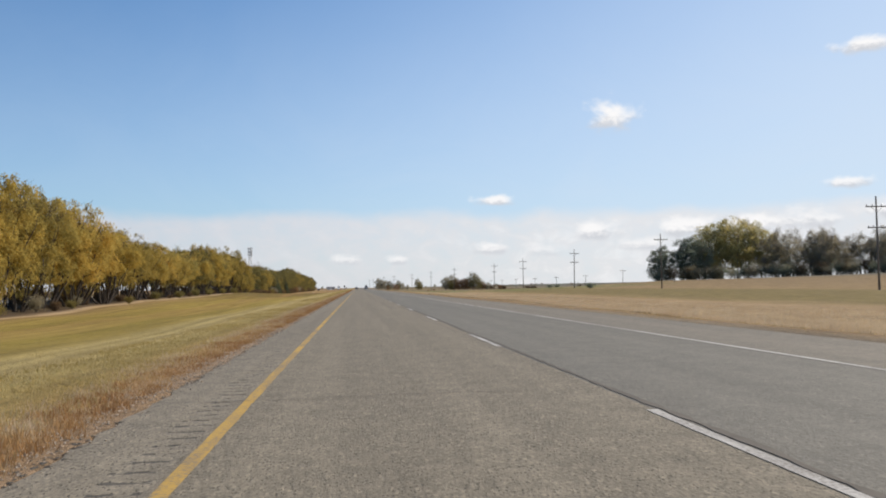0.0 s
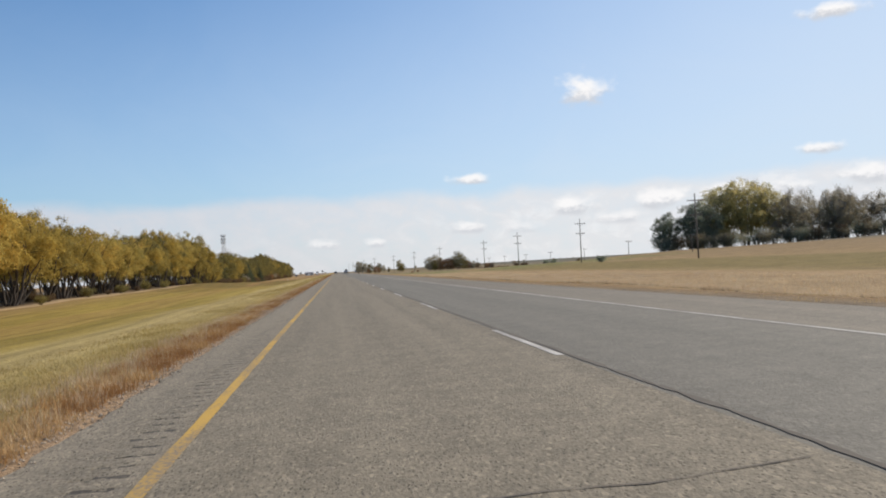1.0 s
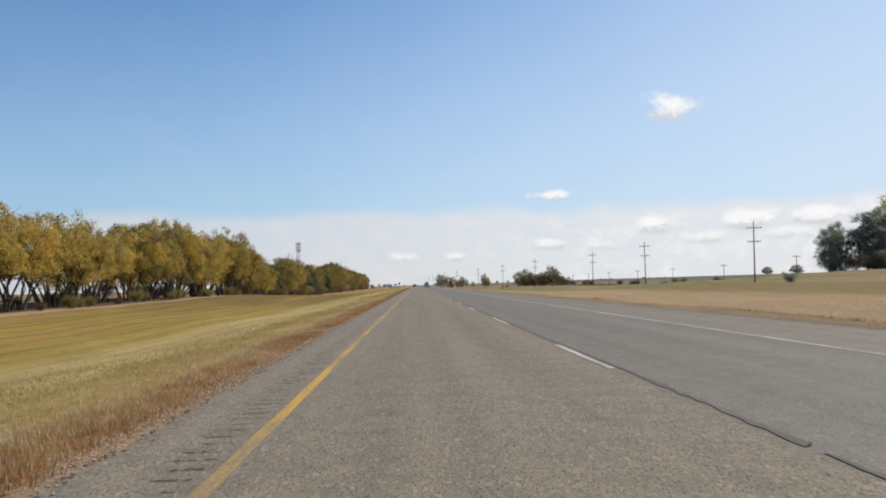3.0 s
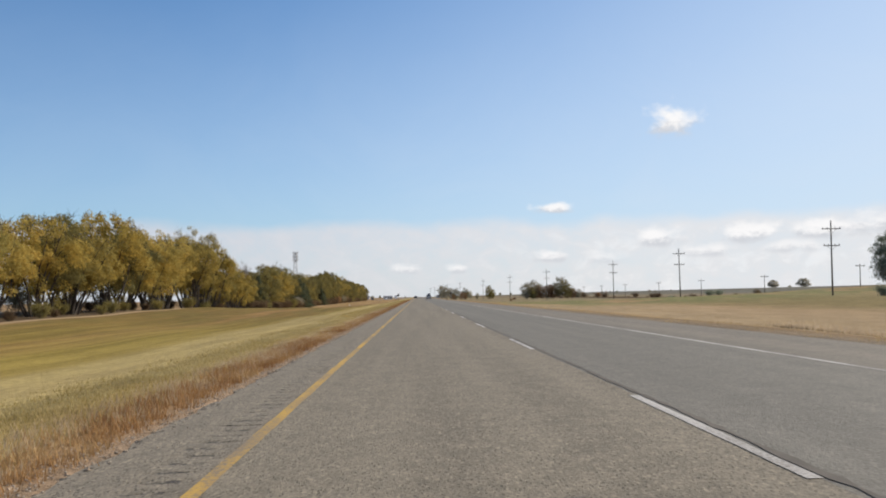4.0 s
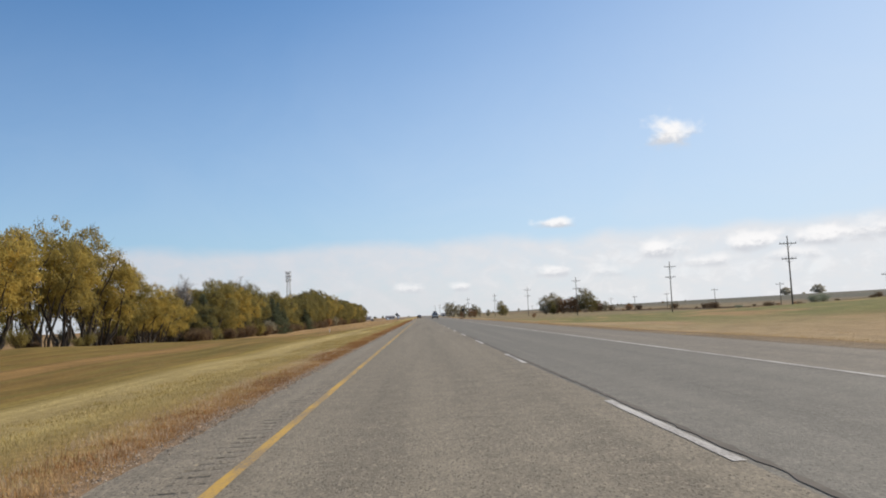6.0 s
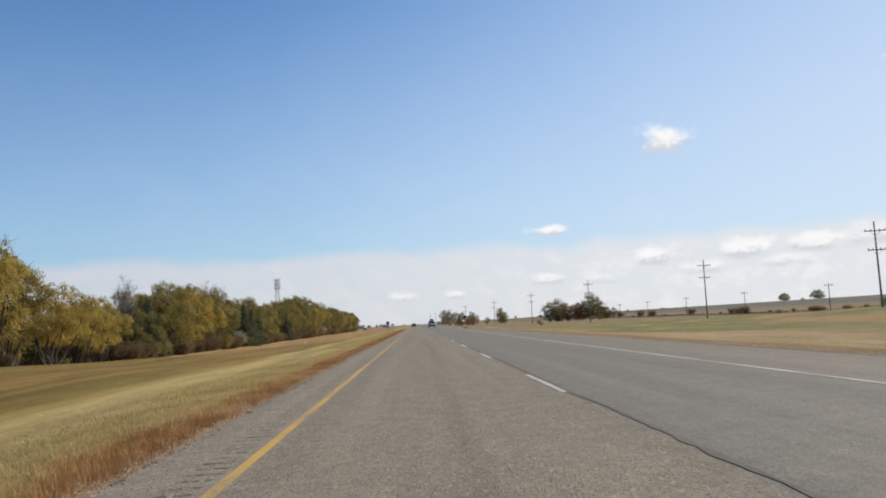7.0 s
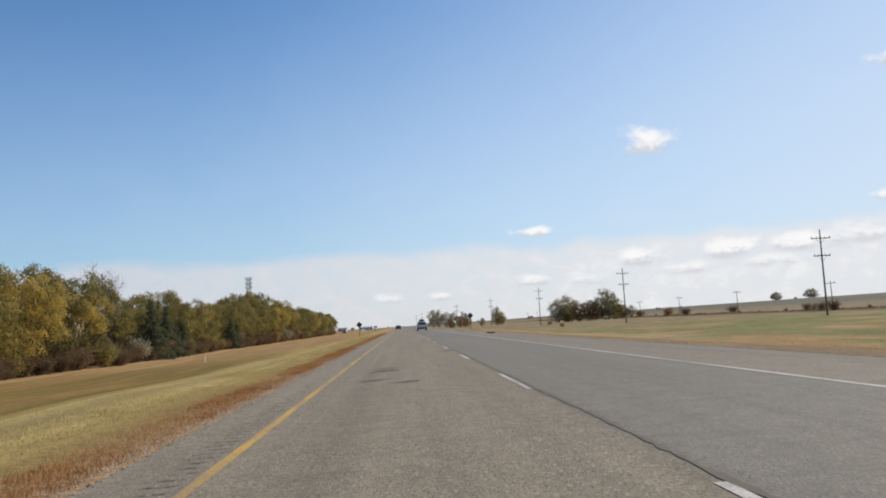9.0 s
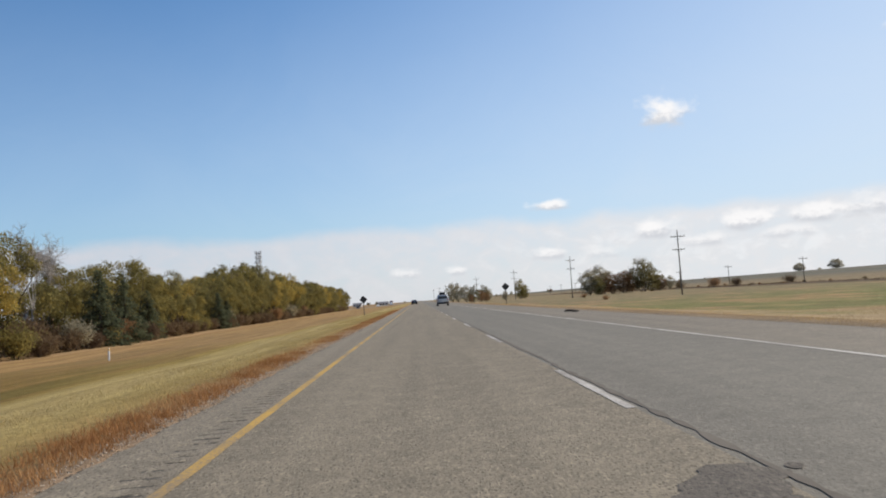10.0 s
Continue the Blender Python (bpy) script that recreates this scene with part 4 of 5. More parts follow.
# ---- utility poles, tower, signs ----
def pole_meshes():
    bm = bmesh.new()
    tube(bm, (0, 0, -2.2), (0, 0, 11.6), 0.155, 0.09, 10)
    shaft = bm_mesh("pole", bm, M["wood"], True)
    arms = []
    for z, w in ((10.3, 2.9), (7.7, 2.5)):
        bm = bmesh.new()
        box(bm, -w / 2, w / 2, -0.19, -0.09, z - 0.07, z + 0.07, 0.012)
        arms.append((z, w, bm_mesh("crossarm", bm, M["wood"])))
    bm = bmesh.new()
    for k, (r0, z0) in enumerate(((0.05, 0.0), (0.075, 0.06), (0.045, 0.1), (0.07, 0.14), (0.035, 0.2))):
        if k < 4:
            tube(bm, (0, 0, z0), (0, 0, z0 + 0.06), r0, r0 * 0.8, 8)
    ins = bm_mesh("insulator", bm, M["porcelain"], True)
    bm = bmesh.new()
    tube(bm, (0, 0, 0), (0.75, 0, 0.7), 0.022, 0.022, 5)
    brace = bm_mesh("brace", bm, M["steel"])
    return shaft, arms, ins, brace


def build_poles():
    shaft, arms, ins, brace = pole_meshes()
    first = new("utility_pole")
    part("pole", shaft, first)
    for z, w, me in arms:
        a = part("crossarm", me, first)
        for dx in (-0.46, -0.2, 0.2, 0.46):
            part("insulator", ins, a, m=Matrix.Translation((dx * w, -0.14, z + 0.07)))
        for sx in (1, -1):
            part("brace", brace, first, m=Matrix.LocRotScale((0, -0.14, z - 0.72), None, (sx, 1, 1)))
    tagged(first, "weathered wooden power pole with two crossarms", "utility pole", "power line beside the highway")
    rng = np.random.default_rng(3)
    spots = [(64, 25), (64, 100), (64, 176), (64.4, 251), (63.2, 324), (63.2, 394), (53.2, 470), (48.5, 566), (42.5, 670), (32, 755), (26, 850), (22, 945), (19, 1040), (16, 1140)]
    for k, (x, y) in enumerate(spots):
        m = pose(x, y, max(hz(x, y), -0.05), rng.normal() * 0.5, rng.normal() * 0.5, -2 + rng.normal() * 2)
        if k == 0:
            first.matrix_basis = m
        else:
            copy_thing(first, m)
    # low telegraph poles along the embankment
    bm = bmesh.new()
    tube(bm, (0, 0, -2.0), (0, 0, 5.0), 0.115, 0.08, 8)
    shaft2 = bm_mesh("pole", bm, M["wood"], True)
    bm = bmesh.new()
    box(bm, -1.1, 1.1, -0.13, -0.05, 4.45, 4.57, 0.01)
    arm2 = bm_mesh("crossarm", bm, M["wood"])
    tel = new("telegraph_pole")
    part("pole", shaft2, tel)
    a = part("crossarm", arm2, tel)
    for dx in (-1.0, -0.6, 0.6, 1.0):
        part("insulator", ins, a, m=Matrix.Translation((dx, -0.09, 4.57)))
    tagged(tel, "low wooden telegraph pole with one crossarm on the embankment", "utility pole", "telegraph poles on the embankment")
    for k in range(14):
        x, y = 95.0 + rng.normal() * 0.4, 250 + 51.0 * k
        m = pose(x, y, max(hz(x, y), 0.2), 0, rng.normal() * 1.0, rng.normal() * 4)
        if k == 0:
            tel.matrix_basis = m
        else:
            copy_thing(tel, m)


build_poles()


def build_tower():
    x, y = -113.0, 925.0
    t = new("lattice_tower")
    t.location = (x, y, hz(x, y))
    H, w0, w1 = 45.5, 5.6, 2.0

    def c(k, z):
        w = (w0 + (w1 - w0) * z / H) / 2
        a = radians(45 + 90 * k)
        return Vector((math.cos(a) * w * 1.414, math.sin(a) * w * 1.414, z))
    for k in range(4):
        bm = bmesh.new()
        tube(bm, c(k, -0.3), c(k, H), 0.13, 0.1, 6)
        part("leg", bm_mesh("leg", bm, M["steel"]), t)
        bm = bmesh.new()
        n = 14
        for j in range(n):
            z0, z1 = H * j / n, H * (j + 1) / n
            tube(bm, c(k, z0), c((k + 1) % 4, z1), 0.09, 0.09, 4)
            tube(bm, c((k + 1) % 4, z0), c(k, z1), 0.06, 0.06, 4)
            tube(bm, c(k, z1), c((k + 1) % 4, z1), 0.06, 0.06, 4)
        part("bracing", bm_mesh("bracing", bm, M["steel"]), t)
    for z in (45.2, 41.8, 38.6):
        bm = bmesh.new()
        box(bm, -2.2, 2.2, -2.2, 2.2, z - 0.95, z - 0.7)
        plat = part("platform", bm_mesh("platform", bm, M["steel"]), t)
        bm = bmesh.new()
        box(bm, -0.16, 0.16, -0.09, 0.09, -1.0, 1.0, 0.03)
        ant = bm_mesh("antenna", bm, M["porcelain"])
        for k in range(9):
            a = radians(40 * k + 15)
            part("antenna", ant, plat, m=pose(2.4 * math.cos(a), 2.4 * math.sin(a), z + 0.25, 0, 0, math.degrees(a) + 90))
    tagged(t, "grey steel lattice tower with three tiers of antennas", "tower")


build_tower()


def build_sign(x, y, zc):
    s = new("warning_sign")
    z0 = hz(x, y)
    s.location = (x, y, z0)
    bm = bmesh.new()
    box(bm, -0.045, 0.045, -0.03, 0.03, -0.5, zc - z0 + 0.3, 0.006)
    part("post", bm_mesh("post", bm, M["wood"]), s)
    bm = bmesh.new()
    r = 0.42
    box(bm, -r / 1.2, r / 1.2, -0.012, 0.0, -r / 1.2, r / 1.2)
    bmesh.ops.bevel(bm, geom=[e for e in bm.edges if abs(e.verts[0].co.y - e.verts[1].co.y) > 0.005], offset=0.06, segments=3, affect="EDGES")
    part("panel", bm_mesh("panel", bm, M["sign_backlit"]), s, "diamond panel coloured dark as if backlit", pose(0, -0.045, zc - z0, 0, 45, 0))
    tagged(s, "diamond warning sign with backlit shade in its colour, on a wooden post", "road sign", "paired warning signs")


build_sign(-6.0, 405.0, 1.72)
build_sign(11.4, 405.0, 2.1)


# ---- vehicles ----
def lathe(prof, n=20, axis="x"):
    """A turned body about the x axis from pairs (x, radius)."""
    bm = bmesh.new()
    rings = []
    for x, r in prof:
        rings.append([bm.verts.new((x, r * math.cos(2 * math.pi * k / n), r * math.sin(2 * math.pi * k / n))) for k in range(n)])
    for a, b in zip(rings, rings[1:]):
        for k in range(n):
            bm.faces.new((a[k], a[(k + 1) % n], b[(k + 1) % n], b[k]))
    bm.faces.new(rings[0])
    bm.faces.new(rings[-1])
    bmesh.ops.recalc_face_normals(bm, faces=bm.faces)
    return bm


def hull(sections):
    """A shell skinned over cross sections (y, half width, z low, z belt, z top, half width at the top)."""
    bm = bmesh.new()
    rings = []
    for y, w, zl, zb, zt, wt in sections:
        pts = [(-w * 0.92, zl), (-w, zl + 0.12), (-w, zb), (-wt, zt - 0.04), (-wt * 0.85, zt), (wt * 0.85, zt), (wt, zt - 0.04), (w, zb), (w, zl + 0.12), (w * 0.92, zl)]
        rings.append([bm.verts.new((x, y, z)) for x, z in pts])
    for a, b in zip(rings, rings[1:]):
        n = len(a)
        for k in range(n):
            bm.faces.new((a[k], a[(k + 1) % n], b[(k + 1) % n], b[k]))
    bm.faces.new(rings[0])
    bm.faces.new(rings[-1])
    bmesh.ops.recalc_face_normals(bm, faces=bm.faces)
    return bm


def quad_panel(pts, th=0.012):
    bm = bmesh.new()
    vs = [bm.verts.new(p) for p in pts]
    f = bm.faces.new(vs)
    bmesh.ops.recalc_face_normals(bm, faces=bm.faces)
    r = bmesh.ops.extrude_face_region(bm, geom=[f])
    vv = [e for e in r["geom"] if isinstance(e, bmesh.types.BMVert)]
    f.normal_update()
    bmesh.ops.translate(bm, verts=vv, vec=f.normal * th)
    bmesh.ops.recalc_face_normals(bm, faces=bm.faces)
    return bm


WHEELS = {}


def add_wheels(car, half, ys, r=0.35):
    if r not in WHEELS:
        tyre = bm_mesh("tyre", lathe([(-0.11, r * 0.8), (-0.1, r * 0.96), (-0.05, r), (0.05, r), (0.1, r * 0.96), (0.11, r * 0.8)]), M["rubber"], True)
        rim = bm_mesh("rim", lathe([(-0.118, r * 0.3), (-0.115, r * 0.66), (0.115, r * 0.66), (0.118, r * 0.3)], 14), M["steel"], True)
        WHEELS[r] = (tyre, rim)
    tyre, rim = WHEELS[r]
    for y in ys:
        for sx in (-1, 1):
            w = part("wheel", tyre, car, m=Matrix.Translation((sx * (half - 0.13), y, r)))
            part("rim", rim, w)


def build_car(x, y, rz, paint, label, kind="suv", cat="car", roofbox=False, group=""):
    """Origin on the road under the middle; the rear faces -y."""
    tall = {"suv": 1.72, "sedan": 1.45, "pickup": 1.85}[kind]
    w = {"suv": 0.92, "sedan": 0.89, "pickup": 0.98}[kind]
    L = {"suv": 2.3, "sedan": 2.3, "pickup": 2.75}[kind]
    car = new(kind)
    belt = tall * 0.58
    if kind == "pickup":
        sec = [(-L, w * 0.94, 0.5, 1.02, 1.12, w * 0.92), (-L + 0.1, w, 0.42, 1.05, 1.18, w * 0.95), (-0.35, w, 0.36, 1.05, 1.18, w * 0.95), (-0.25, w, 0.36, 1.08, tall - 0.03, w * 0.74),
               (0.1, w, 0.36, 1.08, tall, w * 0.74), (0.95, w, 0.36, 1.08, tall - 0.04, w * 0.72), (1.5, w, 0.36, 1.05, 1.2, w * 0.86), (L - 0.25, w * 0.97, 0.4, 0.98, 1.1, w * 0.85), (L, w * 0.88, 0.5, 0.85, 0.95, w * 0.8)]
        glass_y = (-0.27, 1.0)
    elif kind == "suv":
        sec = [(-L, w * 0.92, 0.5, 0.95, 1.05, w * 0.85), (-L + 0.08, w * 0.97, 0.38, belt, tall - 0.16, w * 0.74), (-L + 0.35, w, 0.3, belt, tall - 0.03, w * 0.76), (-0.4, w, 0.28, belt, tall, w * 0.77),
               (0.3, w, 0.28, belt, tall - 0.03, w * 0.75), (1.05, w, 0.28, belt - 0.02, 1.12, w * 0.84), (L - 0.3, w * 0.97, 0.32, 0.85, 0.98, w * 0.84), (L, w * 0.85, 0.42, 0.72, 0.8, w * 0.76)]
        glass_y = (-L + 0.5, 0.55)
    else:
        sec = [(-L, w * 0.9, 0.46, 0.85, 0.95, w * 0.82), (-L + 0.15, w * 0.97, 0.32, 0.88, 1.02, w * 0.86), (-1.5, w, 0.28, belt, 1.06, w * 0.84), (-0.9, w, 0.26, belt, tall - 0.04, w * 0.7),
               (-0.2, w, 0.26, belt, tall, w * 0.71), (0.4, w, 0.26, belt, tall - 0.05, w * 0.7), (1.1, w, 0.26, belt - 0.03, 0.98, w * 0.85), (L - 0.3, w * 0.96, 0.3, 0.75, 0.86, w * 0.82), (L, w * 0.84, 0.4, 0.62, 0.7, w * 0.75)]
        glass_y = (-1.1, 0.6)
    bm = hull(sec)
    bmesh.ops.bevel(bm, geom=list(bm.edges), offset=0.03, segments=1, affect="EDGES")
    body = part("body", bm_mesh("body", bm, M[paint], True), car)
    top = tall - 0.2
    wt = w * 0.79
    for sx in (-1, 1):
        pts = [(sx * (w * 1.0), glass_y[0], belt + 0.05), (sx * (w * 1.0), glass_y[1] + 0.2, belt + 0.05), (sx * (wt + 0.02), glass_y[1] - 0.15, top + 0.08), (sx * (wt + 0.02), glass_y[0] + 0.1, top + 0.08)]
        part("side_window", bm_mesh("side_window", quad_panel(pts if sx > 0 else pts[::-1]), M["glass_dark"]), body)
    if kind == "suv":
        pts = [(-w * 0.8, -L - 0.004, 1.08), (w * 0.8, -L - 0.004, 1.08), (w * 0.68, -L + 0.05, tall - 0.2), (-w * 0.68, -L + 0.05, tall - 0.2)]
    elif kind == "pickup":
        pts = [(-w * 0.72, -0.36, 1.22), (w * 0.72, -0.36, 1.22), (w * 0.64, -0.29, tall - 0.1), (-w * 0.64, -0.29, tall - 0.1)]
    else:
        pts = [(-w * 0.74, -1.56, 1.08), (w * 0.74, -1.56, 1.08), (w * 0.62, -0.98, tall - 0.06), (-w * 0.62, -0.98, tall - 0.06)]
    part("rear_window", bm_mesh("rear_window", quad_panel(pts), M["glass_dark"]), body)
    for sx in (-1, 1):
        bm = bmesh.new()
        box(bm, sx * w * 0.86 - 0.08, sx * w * 0.86 + 0.08, -L - 0.035, -L + 0.05, 0.86, 1.06, 0.02)
        part("tail_light", bm_mesh("tail_light", bm, M["lamp_red"]), body)
        bm = bmesh.new()
        box(bm, sx * w * 0.66 - 0.13, sx * w * 0.66 + 0.13, L - 0.08, L + 0.03, 0.62, 0.74, 0.02)
        part("headlight", bm_mesh("headlight", bm, M["porcelain"]), body)
        bm = bmesh.new()
        box(bm, sx * (w + 0.1) - 0.1, sx * (w + 0.1) + 0.1, 0.75, 0.87, belt + 0.06, belt + 0.22, 0.03)
        part("wing_mirror", bm_mesh("wing_mirror", bm, M[paint]), body)
    bm = bmesh.new()
    box(bm, -w * 0.93, w * 0.93, -L - 0.06, -L + 0.12, 0.36, 0.58, 0.04)
    part("bumper", bm_mesh("bumper", bm, M["rubber"]), car)
    bm = bmesh.new()
    box(bm, -0.16, 0.16, -L - 0.075, -L - 0.05, 0.68, 0.8)
    part("number_plate", bm_mesh("number_plate", bm, M["plate"]), car)
    add_wheels(car, w, (-L + 0.85, L - 0.85), 0.36 if kind != "sedan" else 0.33)
    if roofbox:
        bm = bmesh.new()
        box(bm, -0.45, 0.45, -1.25, 0.6, tall + 0.06, tall + 0.42, 0.12)
        rb = part("roof_box", bm_mesh("roof_box", bm, M["paint_dark"], True), car, "dark roof cargo box")
        for yy in (-0.9, 0.2):
            bm = bmesh.new()
            box(bm, -0.62, 0.62, yy - 0.03, yy + 0.03, tall - 0.02, tall + 0.07, 0.01)
            part("roof_bar", bm_mesh("roof_bar", bm, M["rubber"]), rb)
    car.matrix_basis = pose(x, y, (CROSS * x if abs(x) < 9 else hz(x, y) + 0.05), 0, 0, rz)
    return tagged(car, label, cat, group)


def build_truck(x, y, rz, label):
    """A box truck, its rear towards -y."""
    t = new("box_truck")
    bm = bmesh.new()
    box(bm, -1.25, 1.25, -4.2, 1.6, 1.05, 3.5, 0.05)
    part("cargo_box", bm_mesh("cargo_box", bm, M["paint_red"]), t)
    bm = hull([(1.7, 1.1, 0.5, 1.5, 2.6, 0.95), (2.6, 1.1, 0.5, 1.5, 2.6, 0.9), (3.0, 1.1, 0.5, 1.45, 1.7, 0.95), (3.7, 1.0, 0.55, 1.2, 1.4, 0.9)])
    part("cab", bm_mesh("cab", bm, M["paint_white"]), t)
    bm = bmesh.new()
    box(bm, -0.5, 0.5, -4.1, 3.4, 0.62, 0.95, 0.03)
    part("chassis", bm_mesh("chassis", bm, M["rubber"]), t)
    for sx in (-1, 1):
        bm = bmesh.new()
        box(bm, sx * 1.05 - 0.12, sx * 1.05 + 0.12, -4.24, -4.18, 1.1, 1.25, 0.01)
        part("tail_light", bm_mesh("tail_light", bm, M["lamp_red"]), t)
    add_wheels(t, 1.2, (-2.9, 2.5), 0.48)
    t.matrix_basis = pose(x, y, hz(x, y) + 0.05, 0, 0, rz)
    tagged(t, label, "truck")


# ---- the other carriageway ----
def other_x(y):
    return -64.0 + 44.0 * float(sstep(np.float64(y), 650.0, 1000.0))


def build_other_road():
    """Comes out from behind the willows and draws near the highway."""
    ys = np.arange(-300, 2601, 20.0)
    v, f = [], []
    for y in ys:
        c = other_x(y)
        for dx in (-5.5, 5.5):
            x = c + dx
            v.append((x, y, OTHER_Z(c, y) + 0.05))
    for k in range(len(ys) - 1):
        o = 2 * k
        f.append((o, o + 1, o + 3, o + 2))
    tagged(new("road_other_carriageway", mesh("road_other_carriageway", v, f, M["shoulder_right"])), "pale grey asphalt carriageway across the wide median", "road", kind="structure")


def OTHER_Z(c, y):
    return max(hz(c - 5.5, y), hz(c + 5.5, y), hz(c, y))


build_other_road()
build_car(4.4, 434, 0, "paint_silver", "silver sport utility vehicle with a dark roof box on the highway", "suv", "car", True)
build_car(-0.6, 560, 0, "paint_dark", "dark sedan driving far along the highway", "sedan")
build_car(other_x(840) + 1.8, 840, 188, "paint_dark", "dark pickup truck on the other carriageway", "pickup", "pickup truck")
build_car(other_x(915) - 1.8, 915, 188, "paint_white", "white sedan on the other carriageway", "sedan")
build_truck(other_x(1000) - 1.5, 1000, 180, "box truck with a red-brown body on the other carriageway")


# ---- far buildings on the skyline ----
def build_shed(x, y, w, d, h, rz, label):
    s = new("farm_building")
    bm = bmesh.new()
    box(bm, -w / 2, w / 2, -d / 2, d / 2, -0.3, h)
    part("wall", bm_mesh("wall", bm, M["concrete"]), s)
    bm = bmesh.new()
    o = 0.4
    pts = [(-w / 2 - o, -d / 2 - o, h), (w / 2 + o, -d / 2 - o, h), (w / 2 + o, d / 2 + o, h), (-w / 2 - o, d / 2 + o, h), (-w / 2 - o, 0, h + d * 0.25), (w / 2 + o, 0, h + d * 0.25)]
    vs = [bm.verts.new(p) for p in pts]
    for q in ((0, 1, 5, 4), (2, 3, 4, 5), (0, 4, 3), (1, 2, 5), (3, 2, 1, 0)):
        bm.faces.new([vs[i] for i in q])
    part("roof", bm_mesh("roof", bm, M["roof"]), s)
    for k in range(3):
        bm = bmesh.new()
        cx = -w * 0.3 + w * 0.3 * k
        box(bm, cx - 0.8, cx + 0.8, -d / 2 - 0.06, -d / 2 - 0.01, 0.9, 2.3)
        part("window", bm_mesh("window", bm, M["glass_dark"]), s)
    s.matrix_basis = pose(x, y, hz(x, y), 0, 0, rz)
    tagged(s, label, "building", "far farm buildings")


build_shed(-38, 1240, 11, 8, 2.2, 8, "long low pale building on the skyline")
build_shed(-70, 1300, 10, 8, 2.6, -5, "pale metal shed on the skyline")
build_shed(34, 1330, 14, 8, 2.6, 4, "low pale farm shed on the skyline")


# ---- road surface details ----
def ribbon(name, pts, width, mat, label, cat, lift=0.006):
    """A thin wandering band on the pavement."""
    v, f = [], []
    n = len(pts)
    for i, (x, y) in enumerate(pts):
        a, b = pts[max(i - 1, 0)], pts[min(i + 1, n - 1)]
        d = Vector((b[0] - a[0], b[1] - a[1], 0)).normalized()
        w = width * (0.25 + 1.4 * RNG.random()) / 2
        for s in (-1, 1):
            xx, yy = x - d.y * w * s, y + d.x * w * s
            v.append((xx, yy, CROSS * xx + lift))
    for i in range(n - 1):
        o = 2 * i
        f.append((o, o + 1, o + 3, o + 2))
    me = mesh(name, v, f, mat)
    return tagged(new(name, me), label, cat, kind="structure")


def build_cracks():
    x, pts = CENTRE + 0.07, []
    for y in np.arange(-20, 520, 0.22):
        x += RNG.normal() * 0.006 + (CENTRE + 0.08 - x) * 0.12
        pts.append((x, y))
        if len(pts) > 16 and RNG.random() < 0.008:
            ribbon("joint_crack", pts, 0.062, M["tar"], "dark sealed joint between the lanes", "crack")
            pts = [(x + RNG.normal() * 0.03, y + 0.35)]
    spots = [(8.9, -2.1, 2.4), (81.3, -2.0, 1.2), (145.5, -2.0, -0.3), (253.4, -2.05, -1.1), (321.1, -1.25, -0.25), (321.4, -0.2, 0.6), (14.2, 0.4, 2.6), (304.3, 1.2, 2.6), (288.2, -1.0, -0.3)]
    y = 20.0
    while y < 460:
        y += RNG.uniform(9, 17)
        a = -2.0 if RNG.random() < 0.45 else RNG.uniform(-1.0, 0.5)
        spots.append((y, a, RNG.uniform(1.0, 2.5) if RNG.random() < 0.7 else RNG.uniform(-0.5, 0.8)))
    for y, x0, x1 in spots:
        pts, yy = [], y
        for x in np.arange(x0, x1, 0.12):
            yy += RNG.normal() * 0.022 + 0.006
            pts.append((x, yy))
        if len(pts) > 2:
            ribbon("transverse_crack", pts, 0.018, M["tar"], "thin dark crack across the asphalt", "crack")


def build_patches():
    """Ragged dark repairs in the left lane, with crumbs of the same stuff round them."""
    for x, y, hw, hl in ((0.08, 292.45, 0.42, 0.42), (0.15, 293.65, 0.36, 0.28), (-0.05, 288.8, 0.34, 0.3), (0.66, 287.6, 0.3, 0.32), (2.33, 304.8, 0.4, 0.55), (-0.05, 260.7, 0.36, 0.3)):
        blobs = [(x, y, hw, hl, 64)]
        for _ in range(5):
            a, d = RNG.uniform(0, 6.28), RNG.uniform(0.75, 1.2)
            k = RNG.uniform(0.06, 0.2)
            blobs.append((x + hw * d * math.cos(a), y + hl * d * math.sin(a) + 0.5 * hw * d * math.cos(a), hw * k, hl * k, 9))
        v, f = [], []
        for bx, by, bw, bl, n in blobs:
            o = len(v)
            v.append((bx, by, CROSS * bx + 0.007))
            ph = RNG.uniform(0, 6.28, 4)
            for k in range(n):
                a = 2 * math.pi * k / n
                r = 0.95 + 0.06 * math.sin(3 * a + ph[0]) + 0.05 * math.sin(7 * a + ph[1]) + 0.03 * math.sin(13 * a + ph[2]) + RNG.uniform(-0.05, 0.05)
                r /= (abs(math.cos(a)) + abs(math.sin(a))) ** 0.7
                xx = bx + bw * r * math.cos(a)
                yy = by + bl * r * math.sin(a) + 0.5 * bw * r * math.cos(a)
                v.append((xx, yy, CROSS * xx + 0.005))
            f += [(o, o + 1 + k, o + 1 + (k + 1) % n) for k in range(n)]
        tagged(new("road_patch", mesh("road_patch", v, f, M["patch"])), "ragged dark asphalt repair patch", "patch", "repair patches", "structure")


build_cracks()
build_patches()


